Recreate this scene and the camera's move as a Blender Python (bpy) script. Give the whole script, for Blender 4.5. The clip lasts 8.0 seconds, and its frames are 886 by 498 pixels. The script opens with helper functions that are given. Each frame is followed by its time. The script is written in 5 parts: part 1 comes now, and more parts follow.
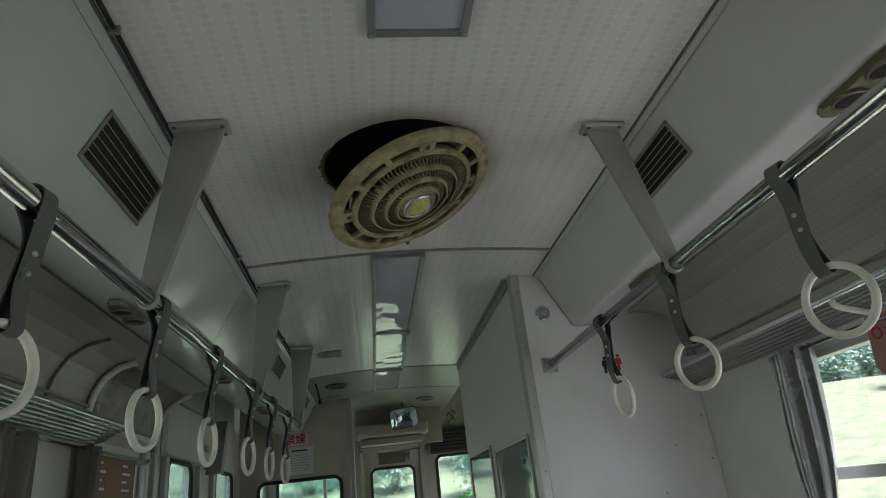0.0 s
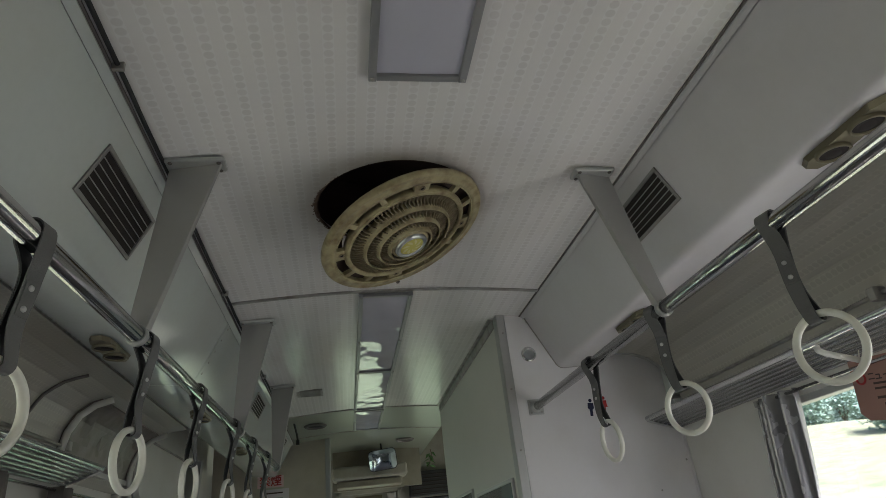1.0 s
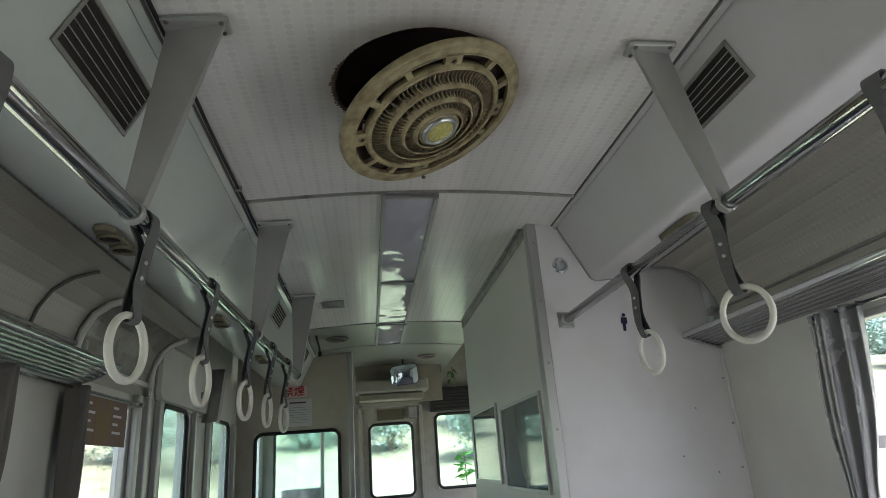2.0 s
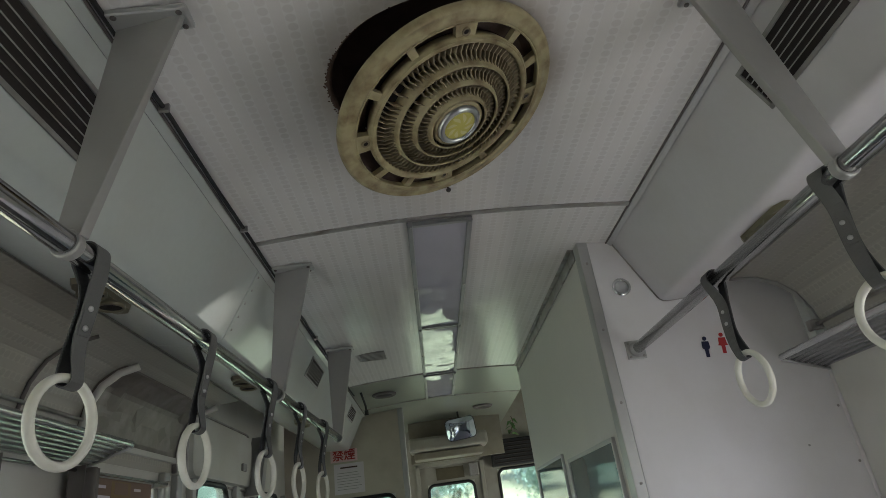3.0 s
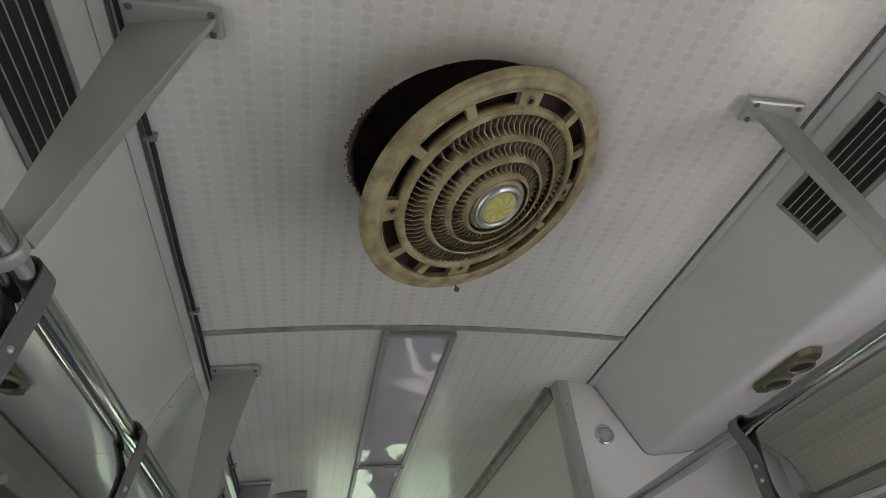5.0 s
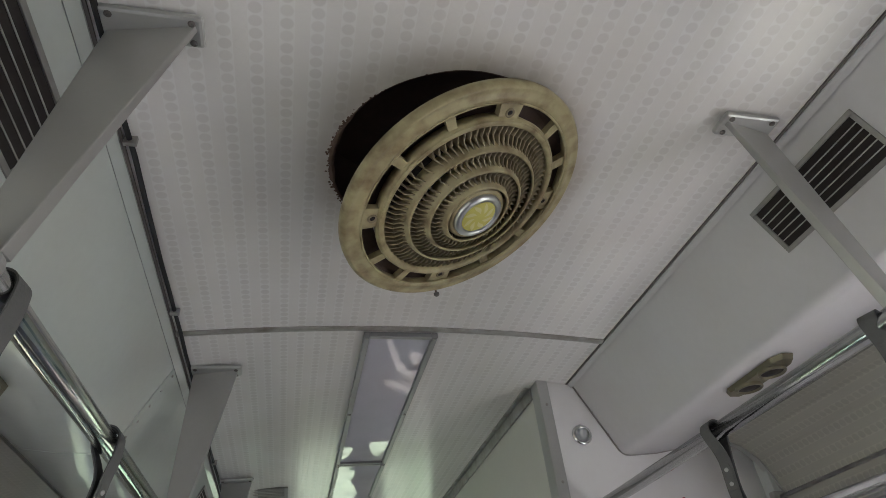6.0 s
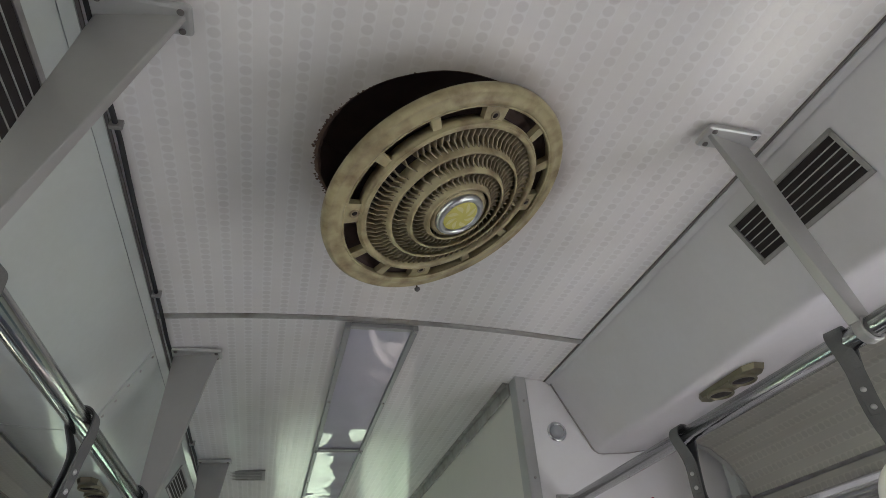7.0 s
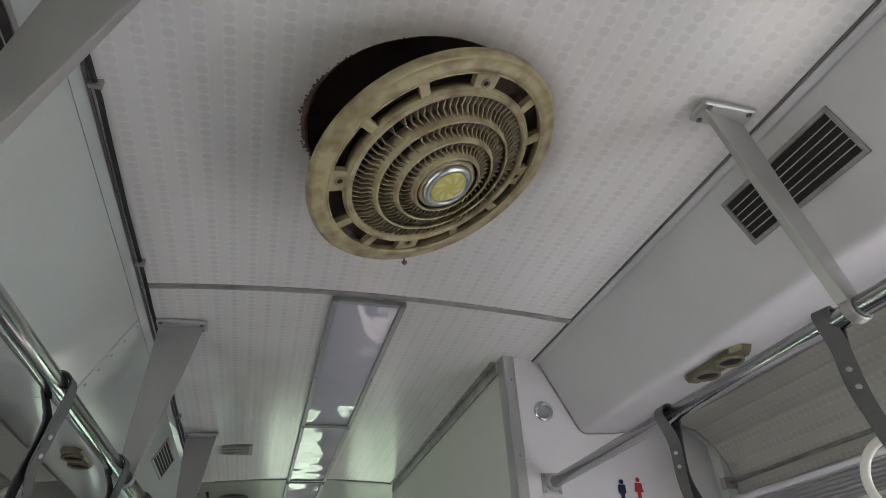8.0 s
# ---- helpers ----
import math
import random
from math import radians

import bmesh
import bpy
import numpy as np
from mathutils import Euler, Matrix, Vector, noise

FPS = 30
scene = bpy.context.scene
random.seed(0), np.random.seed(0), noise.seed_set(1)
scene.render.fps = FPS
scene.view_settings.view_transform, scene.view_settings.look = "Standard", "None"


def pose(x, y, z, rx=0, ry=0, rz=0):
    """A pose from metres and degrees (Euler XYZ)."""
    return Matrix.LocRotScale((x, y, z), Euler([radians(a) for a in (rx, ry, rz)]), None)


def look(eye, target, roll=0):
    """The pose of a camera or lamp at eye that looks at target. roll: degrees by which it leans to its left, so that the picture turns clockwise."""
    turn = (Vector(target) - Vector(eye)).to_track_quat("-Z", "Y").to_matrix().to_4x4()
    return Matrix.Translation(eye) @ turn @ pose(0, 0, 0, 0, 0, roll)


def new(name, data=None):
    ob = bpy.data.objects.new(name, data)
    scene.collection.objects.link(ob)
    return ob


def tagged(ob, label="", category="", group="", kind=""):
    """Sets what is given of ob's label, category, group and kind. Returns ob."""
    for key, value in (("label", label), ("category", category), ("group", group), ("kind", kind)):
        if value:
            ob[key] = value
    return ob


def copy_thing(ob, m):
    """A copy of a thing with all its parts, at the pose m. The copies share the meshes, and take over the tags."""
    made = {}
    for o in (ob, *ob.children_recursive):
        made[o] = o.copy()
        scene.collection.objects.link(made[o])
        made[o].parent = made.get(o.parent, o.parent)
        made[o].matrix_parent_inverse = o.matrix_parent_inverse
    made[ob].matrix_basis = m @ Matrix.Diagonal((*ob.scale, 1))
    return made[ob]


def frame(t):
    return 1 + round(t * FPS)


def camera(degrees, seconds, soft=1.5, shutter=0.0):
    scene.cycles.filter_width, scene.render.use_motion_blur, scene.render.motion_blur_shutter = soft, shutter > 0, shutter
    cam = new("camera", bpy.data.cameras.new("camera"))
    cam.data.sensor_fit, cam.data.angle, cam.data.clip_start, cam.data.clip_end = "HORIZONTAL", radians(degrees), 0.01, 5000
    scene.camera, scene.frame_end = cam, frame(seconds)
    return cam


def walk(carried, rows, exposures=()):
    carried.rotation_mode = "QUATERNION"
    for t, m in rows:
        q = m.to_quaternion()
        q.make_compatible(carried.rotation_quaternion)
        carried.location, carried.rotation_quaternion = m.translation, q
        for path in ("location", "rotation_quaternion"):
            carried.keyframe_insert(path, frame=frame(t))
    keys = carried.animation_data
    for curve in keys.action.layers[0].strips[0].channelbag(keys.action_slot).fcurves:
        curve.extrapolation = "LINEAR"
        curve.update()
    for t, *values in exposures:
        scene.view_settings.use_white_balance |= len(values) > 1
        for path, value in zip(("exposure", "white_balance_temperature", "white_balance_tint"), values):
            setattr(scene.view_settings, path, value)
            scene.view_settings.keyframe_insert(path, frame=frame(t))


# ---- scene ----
cam = camera(72.3, 8.0, soft=0.4)
PATH = [
    (0, (-0.143, -2.030, 1.358), (0.126, -0.202, 2.123), -6.7),
    (0.2, (-0.147, -2.038, 1.350), (0.141, -0.244, 2.186), -6.6),
    (0.5, (-0.159, -2.041, 1.361), (0.165, -0.276, 2.246), -6.6),
    (1, (-0.175, -2.033, 1.364), (0.166, -0.266, 2.235), -6.7),
    (1.2, (-0.202, -2.011, 1.364), (0.146, -0.234, 2.214), -7.6),
    (1.3, (-0.211, -2.005, 1.363), (0.123, -0.216, 2.192), -7.3),
    (1.5, (-0.218, -1.979, 1.355), (0.086, -0.156, 2.119), -6.0),
    (1.7, (-0.205, -1.944, 1.346), (0.075, -0.073, 1.993), -4.6),
    (2.8, (-0.104, -1.606, 1.373), (0.048, 0.235, 2.141), -7.3),
    (3, (-0.110, -1.584, 1.383), (0.004, 0.235, 2.206), -8.0),
    (3.2, (-0.116, -1.570, 1.374), (-0.020, 0.211, 2.279), -7.3),
    (3.5, (-0.133, -1.540, 1.388), (-0.026, 0.189, 2.388), -6.1),
    (4, (-0.204, -1.423, 1.413), (0.006, 0.228, 2.521), -5.3),
    (4.2, (-0.242, -1.389, 1.413), (0.048, 0.226, 2.555), -5.8),
    (4.5, (-0.266, -1.356, 1.417), (0.081, 0.219, 2.600), -6.5),
    (4.7, (-0.279, -1.349, 1.410), (0.099, 0.198, 2.620), -6.9),
    (5.8, (-0.265, -1.371, 1.427), (0.162, 0.181, 2.614), -6.1),
    (6, (-0.268, -1.377, 1.424), (0.177, 0.172, 2.608), -6.7),
    (6.5, (-0.265, -1.386, 1.426), (0.195, 0.172, 2.592), -5.9),
    (7, (-0.254, -1.399, 1.428), (0.221, 0.165, 2.580), -4.5),
    (7.5, (-0.238, -1.385, 1.431), (0.246, 0.193, 2.561), -4.3),
    (8, (-0.235, -1.378, 1.420), (0.262, 0.212, 2.527), -3.5),
]
walk(cam, [(t, look(eye, target, roll)) for t, eye, target, roll in PATH], [(0.0, 1.38, 5880, 14), (0.8, 1.52, 6060, 19), (1.7, 1.89, 5880, 18), (3.0, 1.83, 6000, 20), (4.0, 2.08, 6080, 21), (5.8, 2.34, 5990, 23), (8.0, 2.49, 5860, 25)])

# ---- world, sun, light ----
world = bpy.data.worlds.new("sky")
scene.world = world
world.use_nodes = True
wn = world.node_tree.nodes
sky = wn.new("ShaderNodeTexSky")
sky.sky_type, sky.sun_disc = "NISHITA", False
sky.sun_elevation, sky.sun_rotation = radians(57.5), radians(146)
sky.dust_density = 4.0
wn["Background"].inputs["Strength"].default_value = 0.15
world.node_tree.links.new(sky.outputs[0], wn["Background"].inputs["Color"])

sun = new("sun", bpy.data.lights.new("sun", "SUN"))
sun.data.energy, sun.data.angle, sun.data.color = 5.0, radians(6), (1, 0.96, 0.9)
sun.matrix_world = look((0, 0, 0), (-0.3, 0.45, -0.85))

# window bays: y from, y to, sill, head
RIGHT_BAYS = [(-1.42, -0.20, 0.82, 1.645), (-2.86, -1.66, 0.86, 1.66)]
LEFT_BAYS = [(0.33, 0.86, 0.80, 1.665), (-1.3, -0.12, 0.86, 1.66), (-2.74, -1.54, 0.86, 1.66)]
SIDE = 1.15
# fill lamps added in the unseen rear bays, standing in for sky light
for side, bays in ((1, RIGHT_BAYS[1:]), (-1, LEFT_BAYS[2:])):
    for y0, y1, z0, z1 in bays:
        lamp = new("window_fill", bpy.data.lights.new("window_fill", "AREA"))
        lamp.data.shape, lamp.data.size, lamp.data.size_y = "RECTANGLE", y1 - y0 - 0.1, z1 - z0 - 0.1
        lamp.data.energy, lamp.data.color = (0.28, (0.94, 1.0, 0.97)) if side > 0 else (0.38, (1.0, 0.98, 1.02))
        eye = Vector((side * (SIDE + 0.07), (y0 + y1) / 2, (z0 + z1) / 2))
        lamp.matrix_world = look(eye, eye + Vector((-side, 0, 0.12)))
# two more added fill lamps, turned forward to brighten partition and rack
for side, y0, y1, power in ((1, -1.40, -0.98, 0.36), (-1, -1.28, -0.55, 0.26)):
    lamp = new("window_fill", bpy.data.lights.new("window_fill", "AREA"))
    lamp.data.shape, lamp.data.size, lamp.data.size_y = "RECTANGLE", y1 - y0, 0.7
    lamp.data.energy, lamp.data.color = power, (0.98, 0.99, 1.0)
    eye = Vector((side * (SIDE + 0.07), (y0 + y1) / 2, 1.24))
    lamp.matrix_world = look(eye, eye + Vector((-side, 0.5, 0.12)))
# fill lamp added at an unseen vestibule opening to brighten the front
lamp = new("window_fill", bpy.data.lights.new("window_fill", "AREA"))
lamp.data.shape, lamp.data.size, lamp.data.size_y = "RECTANGLE", 1.2, 0.7
lamp.data.energy, lamp.data.color = 0.8, (0.93, 1.0, 0.97)
lamp.matrix_world = look((SIDE + 0.07, 3.25, 1.3), (SIDE - 1, 3.2, 1.45))
# another fill lamp added at the unseen left cab opening
lamp = new("window_fill", bpy.data.lights.new("window_fill", "AREA"))
lamp.data.shape, lamp.data.size, lamp.data.size_y = "RECTANGLE", 0.7, 0.7
lamp.data.energy, lamp.data.color = 0.5, (0.96, 1.0, 0.95)
lamp.matrix_world = look((-SIDE - 0.07, 3.6, 1.3), (-SIDE + 1, 3.6, 1.42))


# ---- materials ----
def material(name, colour, rough=0.5, metal=0.0, vary=0.12, scale=6.0, grain=60.0, bump=0.1, spec=0.5, stain=None, amount=0.0, coat=0.0):
    """Base colour broken up by a broad and a fine noise, with fine relief and, where wanted, stains."""
    m = bpy.data.materials.new(name)
    m.use_nodes = True
    n, l = m.node_tree.nodes, m.node_tree.links
    b = n["Principled BSDF"]
    geo = n.new("ShaderNodeNewGeometry")
    big, fine = n.new("ShaderNodeTexNoise"), n.new("ShaderNodeTexNoise")
    big.inputs["Scale"].default_value, fine.inputs["Scale"].default_value = scale, grain
    big.inputs["Detail"].default_value, fine.inputs["Detail"].default_value = 4, 3
    for t in (big, fine):
        l.new(geo.outputs["Position"], t.inputs["Vector"])
    mix = n.new("ShaderNodeMix")
    mix.data_type = "RGBA"
    mix.inputs[6].default_value = (*[c * (1 - vary) for c in colour], 1)
    mix.inputs[7].default_value = (*[min(1, c * (1 + vary)) for c in colour], 1)
    avg = n.new("ShaderNodeMath")
    avg.operation = "MULTIPLY_ADD"
    avg.inputs[1].default_value, avg.inputs[2].default_value = 0.35, 0.0
    l.new(fine.outputs["Fac"], avg.inputs[0])
    add = n.new("ShaderNodeMath")
    add.operation = "MULTIPLY_ADD"
    add.inputs[1].default_value = 0.75
    l.new(big.outputs["Fac"], add.inputs[0])
    l.new(avg.outputs[0], add.inputs[2])
    l.new(add.outputs[0], mix.inputs[0])
    out = mix.outputs[2]
    if stain:
        spots = n.new("ShaderNodeTexNoise")
        spots.inputs["Scale"].default_value, spots.inputs["Detail"].default_value = scale * 2.3, 6
        l.new(geo.outputs["Position"], spots.inputs["Vector"])
        ramp = n.new("ShaderNodeMapRange")
        ramp.inputs[1].default_value, ramp.inputs[2].default_value, ramp.inputs[4].default_value = 0.42, 0.82, amount
        l.new(spots.outputs["Fac"], ramp.inputs[0])
        over = n.new("ShaderNodeMix")
        over.data_type = "RGBA"
        l.new(ramp.outputs[0], over.inputs[0])
        l.new(out, over.inputs[6])
        over.inputs[7].default_value = (*stain, 1)
        out = over.outputs[2]
    l.new(out, b.inputs["Base Color"])
    rr = n.new("ShaderNodeMapRange")
    rr.inputs[3].default_value, rr.inputs[4].default_value = max(0.03, rough - 0.04), min(1, rough + 0.04)
    l.new(big.outputs["Fac"], rr.inputs[0])
    l.new(rr.outputs[0], b.inputs["Roughness"])
    b.inputs["Metallic"].default_value, b.inputs["Specular IOR Level"].default_value = metal, spec
    b.inputs["Coat Weight"].default_value = coat
    if bump:
        bp = n.new("ShaderNodeBump")
        bp.inputs["Strength"].default_value, bp.inputs["Distance"].default_value = bump, 0.002
        l.new(fine.outputs["Fac"], bp.inputs["Height"])
        l.new(bp.outputs[0], b.inputs["Normal"])
    return m


def dotted(name, colour, dots, axes, rough=0.32, stain=(0.35, 0.27, 0.17)):
    """Printed decorative laminate: rows of discs in alternating columns, on the plane of the two given axes."""
    m = material(name, colour, rough, bump=0.05, vary=0.05, scale=3.0)
    n, l = m.node_tree.nodes, m.node_tree.links
    b = n["Principled BSDF"]
    geo = n.new("ShaderNodeNewGeometry")
    sep = n.new("ShaderNodeSeparateXYZ")
    l.new(geo.outputs["Position"] if axes[1] != "curve" else n.new("ShaderNodeTexCoord").outputs["UV"], sep.inputs[0])
    axes = axes if axes[1] != "curve" else (0, 1)

    def maths(op, a, c=None, d=None):
        k = n.new("ShaderNodeMath")
        k.operation = op
        for i, v in enumerate((a, c, d)):
            if v is None:
                continue
            if isinstance(v, (int, float)):
                k.inputs[i].default_value = v
            else:
                l.new(v, k.inputs[i])
        return k.outputs[0]

    across, along = sep.outputs[axes[0]], sep.outputs[axes[1]]
    pitch = 0.0212
    col = maths("DIVIDE", across, pitch)
    cell = maths("FLOOR", col)
    odd = maths("MODULO", maths("ABSOLUTE", cell), 2.0)
    row = maths("DIVIDE", along, 0.0203)
    fx = maths("SUBTRACT", maths("FRACT", col), 0.5)
    fy = maths("SUBTRACT", maths("FRACT", row), 0.5)
    far = maths("SQRT", maths("ADD", maths("MULTIPLY", fx, fx), maths("MULTIPLY", fy, fy)))
    disc = n.new("ShaderNodeMapRange")
    disc.inputs[1].default_value, disc.inputs[2].default_value = 0.5, 0.38
    l.new(far, disc.inputs[0])
    # each disc has its own shade; every third column is paler
    white = n.new("ShaderNodeTexWhiteNoise")
    white.noise_dimensions = "2D"
    comb = n.new("ShaderNodeCombineXYZ")
    l.new(cell, comb.inputs[0])
    l.new(maths("FLOOR", row), comb.inputs[1])
    l.new(comb.outputs[0], white.inputs["Vector"])
    amount = maths("MULTIPLY", odd, maths("MULTIPLY", disc.outputs[0], maths("MULTIPLY_ADD", white.outputs["Value"], 0.55, 0.45)))
    old = b.inputs["Base Color"].links[0].from_socket
    mix = n.new("ShaderNodeMix")
    mix.data_type = "RGBA"
    l.new(amount, mix.inputs[0])
    l.new(old, mix.inputs[6])
    mix.inputs[7].default_value = (*dots, 1)
    # the gaps between the discs of a column are printed nearly white
    pale = n.new("ShaderNodeMix")
    pale.data_type = "RGBA"
    l.new(maths("MULTIPLY", odd, maths("MULTIPLY_ADD", disc.outputs[0], -0.36, 0.36)), pale.inputs[0])
    l.new(mix.outputs[2], pale.inputs[6])
    pale.inputs[7].default_value = (*[min(0.86, c * 1.3) for c in colour], 1)
    mix = pale
    # broad brownish grime
    grime = n.new("ShaderNodeTexNoise")
    grime.inputs["Scale"].default_value, grime.inputs["Detail"].default_value = 1.6, 5
    l.new(geo.outputs["Position"], grime.inputs["Vector"])
    gr = n.new("ShaderNodeMapRange")
    gr.inputs[1].default_value, gr.inputs[2].default_value, gr.inputs[4].default_value = 0.5, 0.8, 0.28
    l.new(grime.outputs["Fac"], gr.inputs[0])
    dirt = n.new("ShaderNodeMix")
    dirt.data_type = "RGBA"
    l.new(gr.outputs[0], dirt.inputs[0])
    l.new(mix.outputs[2], dirt.inputs[6])
    dirt.inputs[7].default_value = (*stain, 1)
    l.new(dirt.outputs[2], b.inputs["Base Color"])
    gloss = maths("MULTIPLY_ADD", disc.outputs[0], -0.1, rough)
    l.new(gloss, b.inputs["Roughness"])
    bp = n.new("ShaderNodeBump")
    bp.inputs["Strength"].default_value, bp.inputs["Distance"].default_value = 0.07, 0.0015
    ribs = maths("SINE", maths("MULTIPLY", across, math.pi / pitch))
    l.new(maths("MULTIPLY_ADD", ribs, 0.5, disc.outputs[0]), bp.inputs["Height"])
    l.new(bp.outputs[0], b.inputs["Normal"])
    return m


def ring_of_grime(m):
    """Brown dust blown onto the laminate round the fan opening, thinning outwards."""
    n, l = m.node_tree.nodes, m.node_tree.links
    b = n["Principled BSDF"]
    geo, away, fade, spots, mul, mix = [n.new("ShaderNode" + k) for k in ("NewGeometry", "VectorMath", "MapRange", "TexNoise", "Math", "Mix")]
    away.operation, mul.operation, mix.data_type = "DISTANCE", "MULTIPLY", "RGBA"
    away.inputs[1].default_value = (-0.012, -0.598, 2.205)
    l.new(geo.outputs["Position"], away.inputs[0])
    l.new(geo.outputs["Position"], spots.inputs["Vector"])
    spots.inputs["Scale"].default_value, spots.inputs["Detail"].default_value = 11, 7
    fade.inputs[1].default_value, fade.inputs[2].default_value = 0.30, 0.215
    fade.interpolation_type = "SMOOTHSTEP"
    l.new(away.outputs["Value"], fade.inputs[0])
    l.new(fade.outputs[0], mul.inputs[0])
    l.new(spots.outputs["Fac"], mul.inputs[1])
    l.new(mul.outputs[0], mix.inputs[0])
    l.new(b.inputs["Base Color"].links[0].from_socket, mix.inputs[6])
    mix.inputs[7].default_value = (0.36, 0.30, 0.24, 1)
    l.new(mix.outputs[2], b.inputs["Base Color"])


CEILING = dotted("ceiling_laminate", (0.765, 0.74, 0.725), (0.694, 0.669, 0.655), (0, 1), 0.27)
ring_of_grime(CEILING)
WALLPAPER = dotted("wall_laminate", (0.42, 0.405, 0.355), (0.392, 0.377, 0.329), (0, "curve"), 0.45)
WHITE = material("white_panel", (0.55, 0.585, 0.56), 0.12, vary=0.10, scale=2.0, stain=(0.5, 0.46, 0.4), amount=0.3)
MATTWHITE = material("matt_white_panel", (0.585, 0.57, 0.58), 0.42, vary=0.09, scale=2.0, stain=(0.46, 0.42, 0.38), amount=0.3)
CREAM = material("cream_panel", (0.66, 0.65, 0.60), 0.45, vary=0.06, scale=2.0, stain=(0.4, 0.36, 0.28), amount=0.3)
ALU = material("aluminium", (0.50, 0.50, 0.49), 0.42, 0.7, vary=0.08, grain=140)
TRIM = material("trim_alloy", (0.42, 0.41, 0.39), 0.45, 0.5, vary=0.12, scale=9, stain=(0.16, 0.12, 0.08), amount=0.7)
BRACKET = material("bracket_paint", (0.38, 0.375, 0.36), 0.38, 0.3, vary=0.08, scale=5)
STEEL = material("steel_tube", (0.50, 0.50, 0.495), 0.13, 1.0, vary=0.1, scale=12, bump=0.02)
CAVITY = material("dark_brown_cavity", (0.085, 0.058, 0.045), 0.9, vary=0.5, scale=14, bump=0.5)
GAP = material("dirty_gap", (0.15, 0.135, 0.125), 0.8, vary=0.3, scale=18)
# near-black for dark parts and for shade in slots, holes and gaps
DARK = material("dark_parts_and_shade", (0.025, 0.02, 0.018), 0.9, vary=0.4)
RUST = material("rusty_edge", (0.115, 0.07, 0.05), 0.9, vary=0.5, scale=40, bump=0.6)
BLACK = material("black_rubber", (0.02, 0.02, 0.02), 0.6)
WEB = material("strap_webbing", (0.125, 0.125, 0.12), 0.75, vary=0.15, grain=400, bump=0.4)
WEBBACK = material("strap_lining", (0.035, 0.035, 0.037), 0.7)
RING = material("ring_plastic", (0.78, 0.77, 0.68), 0.4, vary=0.05, stain=(0.55, 0.5, 0.38), amount=0.35, scale=14)
FAN = material("fan_plastic", (0.40, 0.345, 0.19), 0.46, vary=0.12, scale=13, stain=(0.13, 0.075, 0.03), amount=1.0)
FANDARK = material("fan_fins", (0.27, 0.22, 0.13), 0.6, vary=0.15, scale=20, stain=(0.15, 0.11, 0.07), amount=0.6)
FRAME = material("frame_alloy", (0.34, 0.34, 0.34), 0.4, 0.5, vary=0.1, scale=10)
RACK = material("rack_tube", (0.78, 0.79, 0.80), 0.2, 0.9, vary=0.1, scale=12, bump=0.02)
CHROME = material("chrome", (0.75, 0.76, 0.77), 0.12, 1.0, vary=0.04, bump=0)
BEZEL = material("worn_chrome", (0.55, 0.56, 0.57), 0.30, 1.0, vary=0.25, scale=30, bump=0.3)
VENT = material("vent_alloy", (0.30, 0.29, 0.275), 0.5, 0.4, vary=0.15, scale=12, stain=(0.12, 0.10, 0.08), amount=0.5)
YELLOW = material("badge_yellow", (0.56, 0.51, 0.12), 0.6, vary=0.1, scale=40)
YELLOWPALE = material("badge_pale", (0.64, 0.60, 0.28), 0.6, vary=0.08, scale=40)
BRONZE = material("nozzle_alloy", (0.17, 0.15, 0.10), 0.45, 0.6, vary=0.2, scale=25)
DIFFUSER = material("lamp_diffuser", (0.52, 0.51, 0.585), 0.07, vary=0.06, scale=4, bump=0, coat=0.3)
CLOTH = material("curtain_cloth", (0.36, 0.355, 0.36), 0.27, 0.4, vary=0.2, scale=7, grain=300, bump=0.3)
FLOOR = material("floor_lino", (0.16, 0.15, 0.13), 0.5, vary=0.15)
GREENPAINT = material("sage_paint", (0.63, 0.62, 0.56), 0.4, vary=0.06)
# blue in the mirror colour stands in for reflected sky
MIRROR = material("mirror_sky_tint", (0.66, 0.74, 0.84), 0.03, 1.0, vary=0.02, bump=0)
RED = material("sign_red", (0.45, 0.03, 0.03), 0.5, vary=0.05)
NAVY = material("sign_navy", (0.015, 0.02, 0.06), 0.5, vary=0.05)
CARD = material("card_pink", (0.37, 0.205, 0.17), 0.6, vary=0.06)
CARDBROWN = material("card_brown", (0.20, 0.12, 0.08), 0.6, vary=0.15)
PINK = material("notice_pink", (0.84, 0.60, 0.60), 0.5, vary=0.06)
PAPER = material("card_paper", (0.74, 0.68, 0.70), 0.6, vary=0.05)
INK = material("print_ink", (0.07, 0.04, 0.035), 0.6)
GRASS = material("dry_grass", (0.20, 0.20, 0.125), 0.9, vary=0.6, scale=0.8, grain=6, bump=0.8, stain=(0.075, 0.12, 0.055), amount=1.0)
# pale ceiling paint darkened to put the vestibule's dimness into the colour
VESTIBULE = material("vestibule_paint_dimmed", (0.23, 0.25, 0.205), 0.3, vary=0.1, scale=4)
# cab cream darkened, since the end wall stands against the light
CABDIM = material("cab_paint_dimmed", (0.34, 0.33, 0.28), 0.45, vary=0.1, scale=4, stain=(0.2, 0.17, 0.13), amount=0.5)
BEIGE = material("bulkhead_paint", (0.56, 0.50, 0.41), 0.5, vary=0.08, scale=3, stain=(0.36, 0.30, 0.23), amount=0.5)
WALLWHITE = material("partition_panel", (0.80, 0.785, 0.785), 0.3, vary=0.04, scale=2.5, stain=(0.55, 0.5, 0.44), amount=0.25)
# header colour browned and darkened for the shading over the gangway
HEADER = material("header_paint_dimmed", (0.26, 0.24, 0.19), 0.45, vary=0.12, scale=5, stain=(0.16, 0.13, 0.09), amount=0.5)
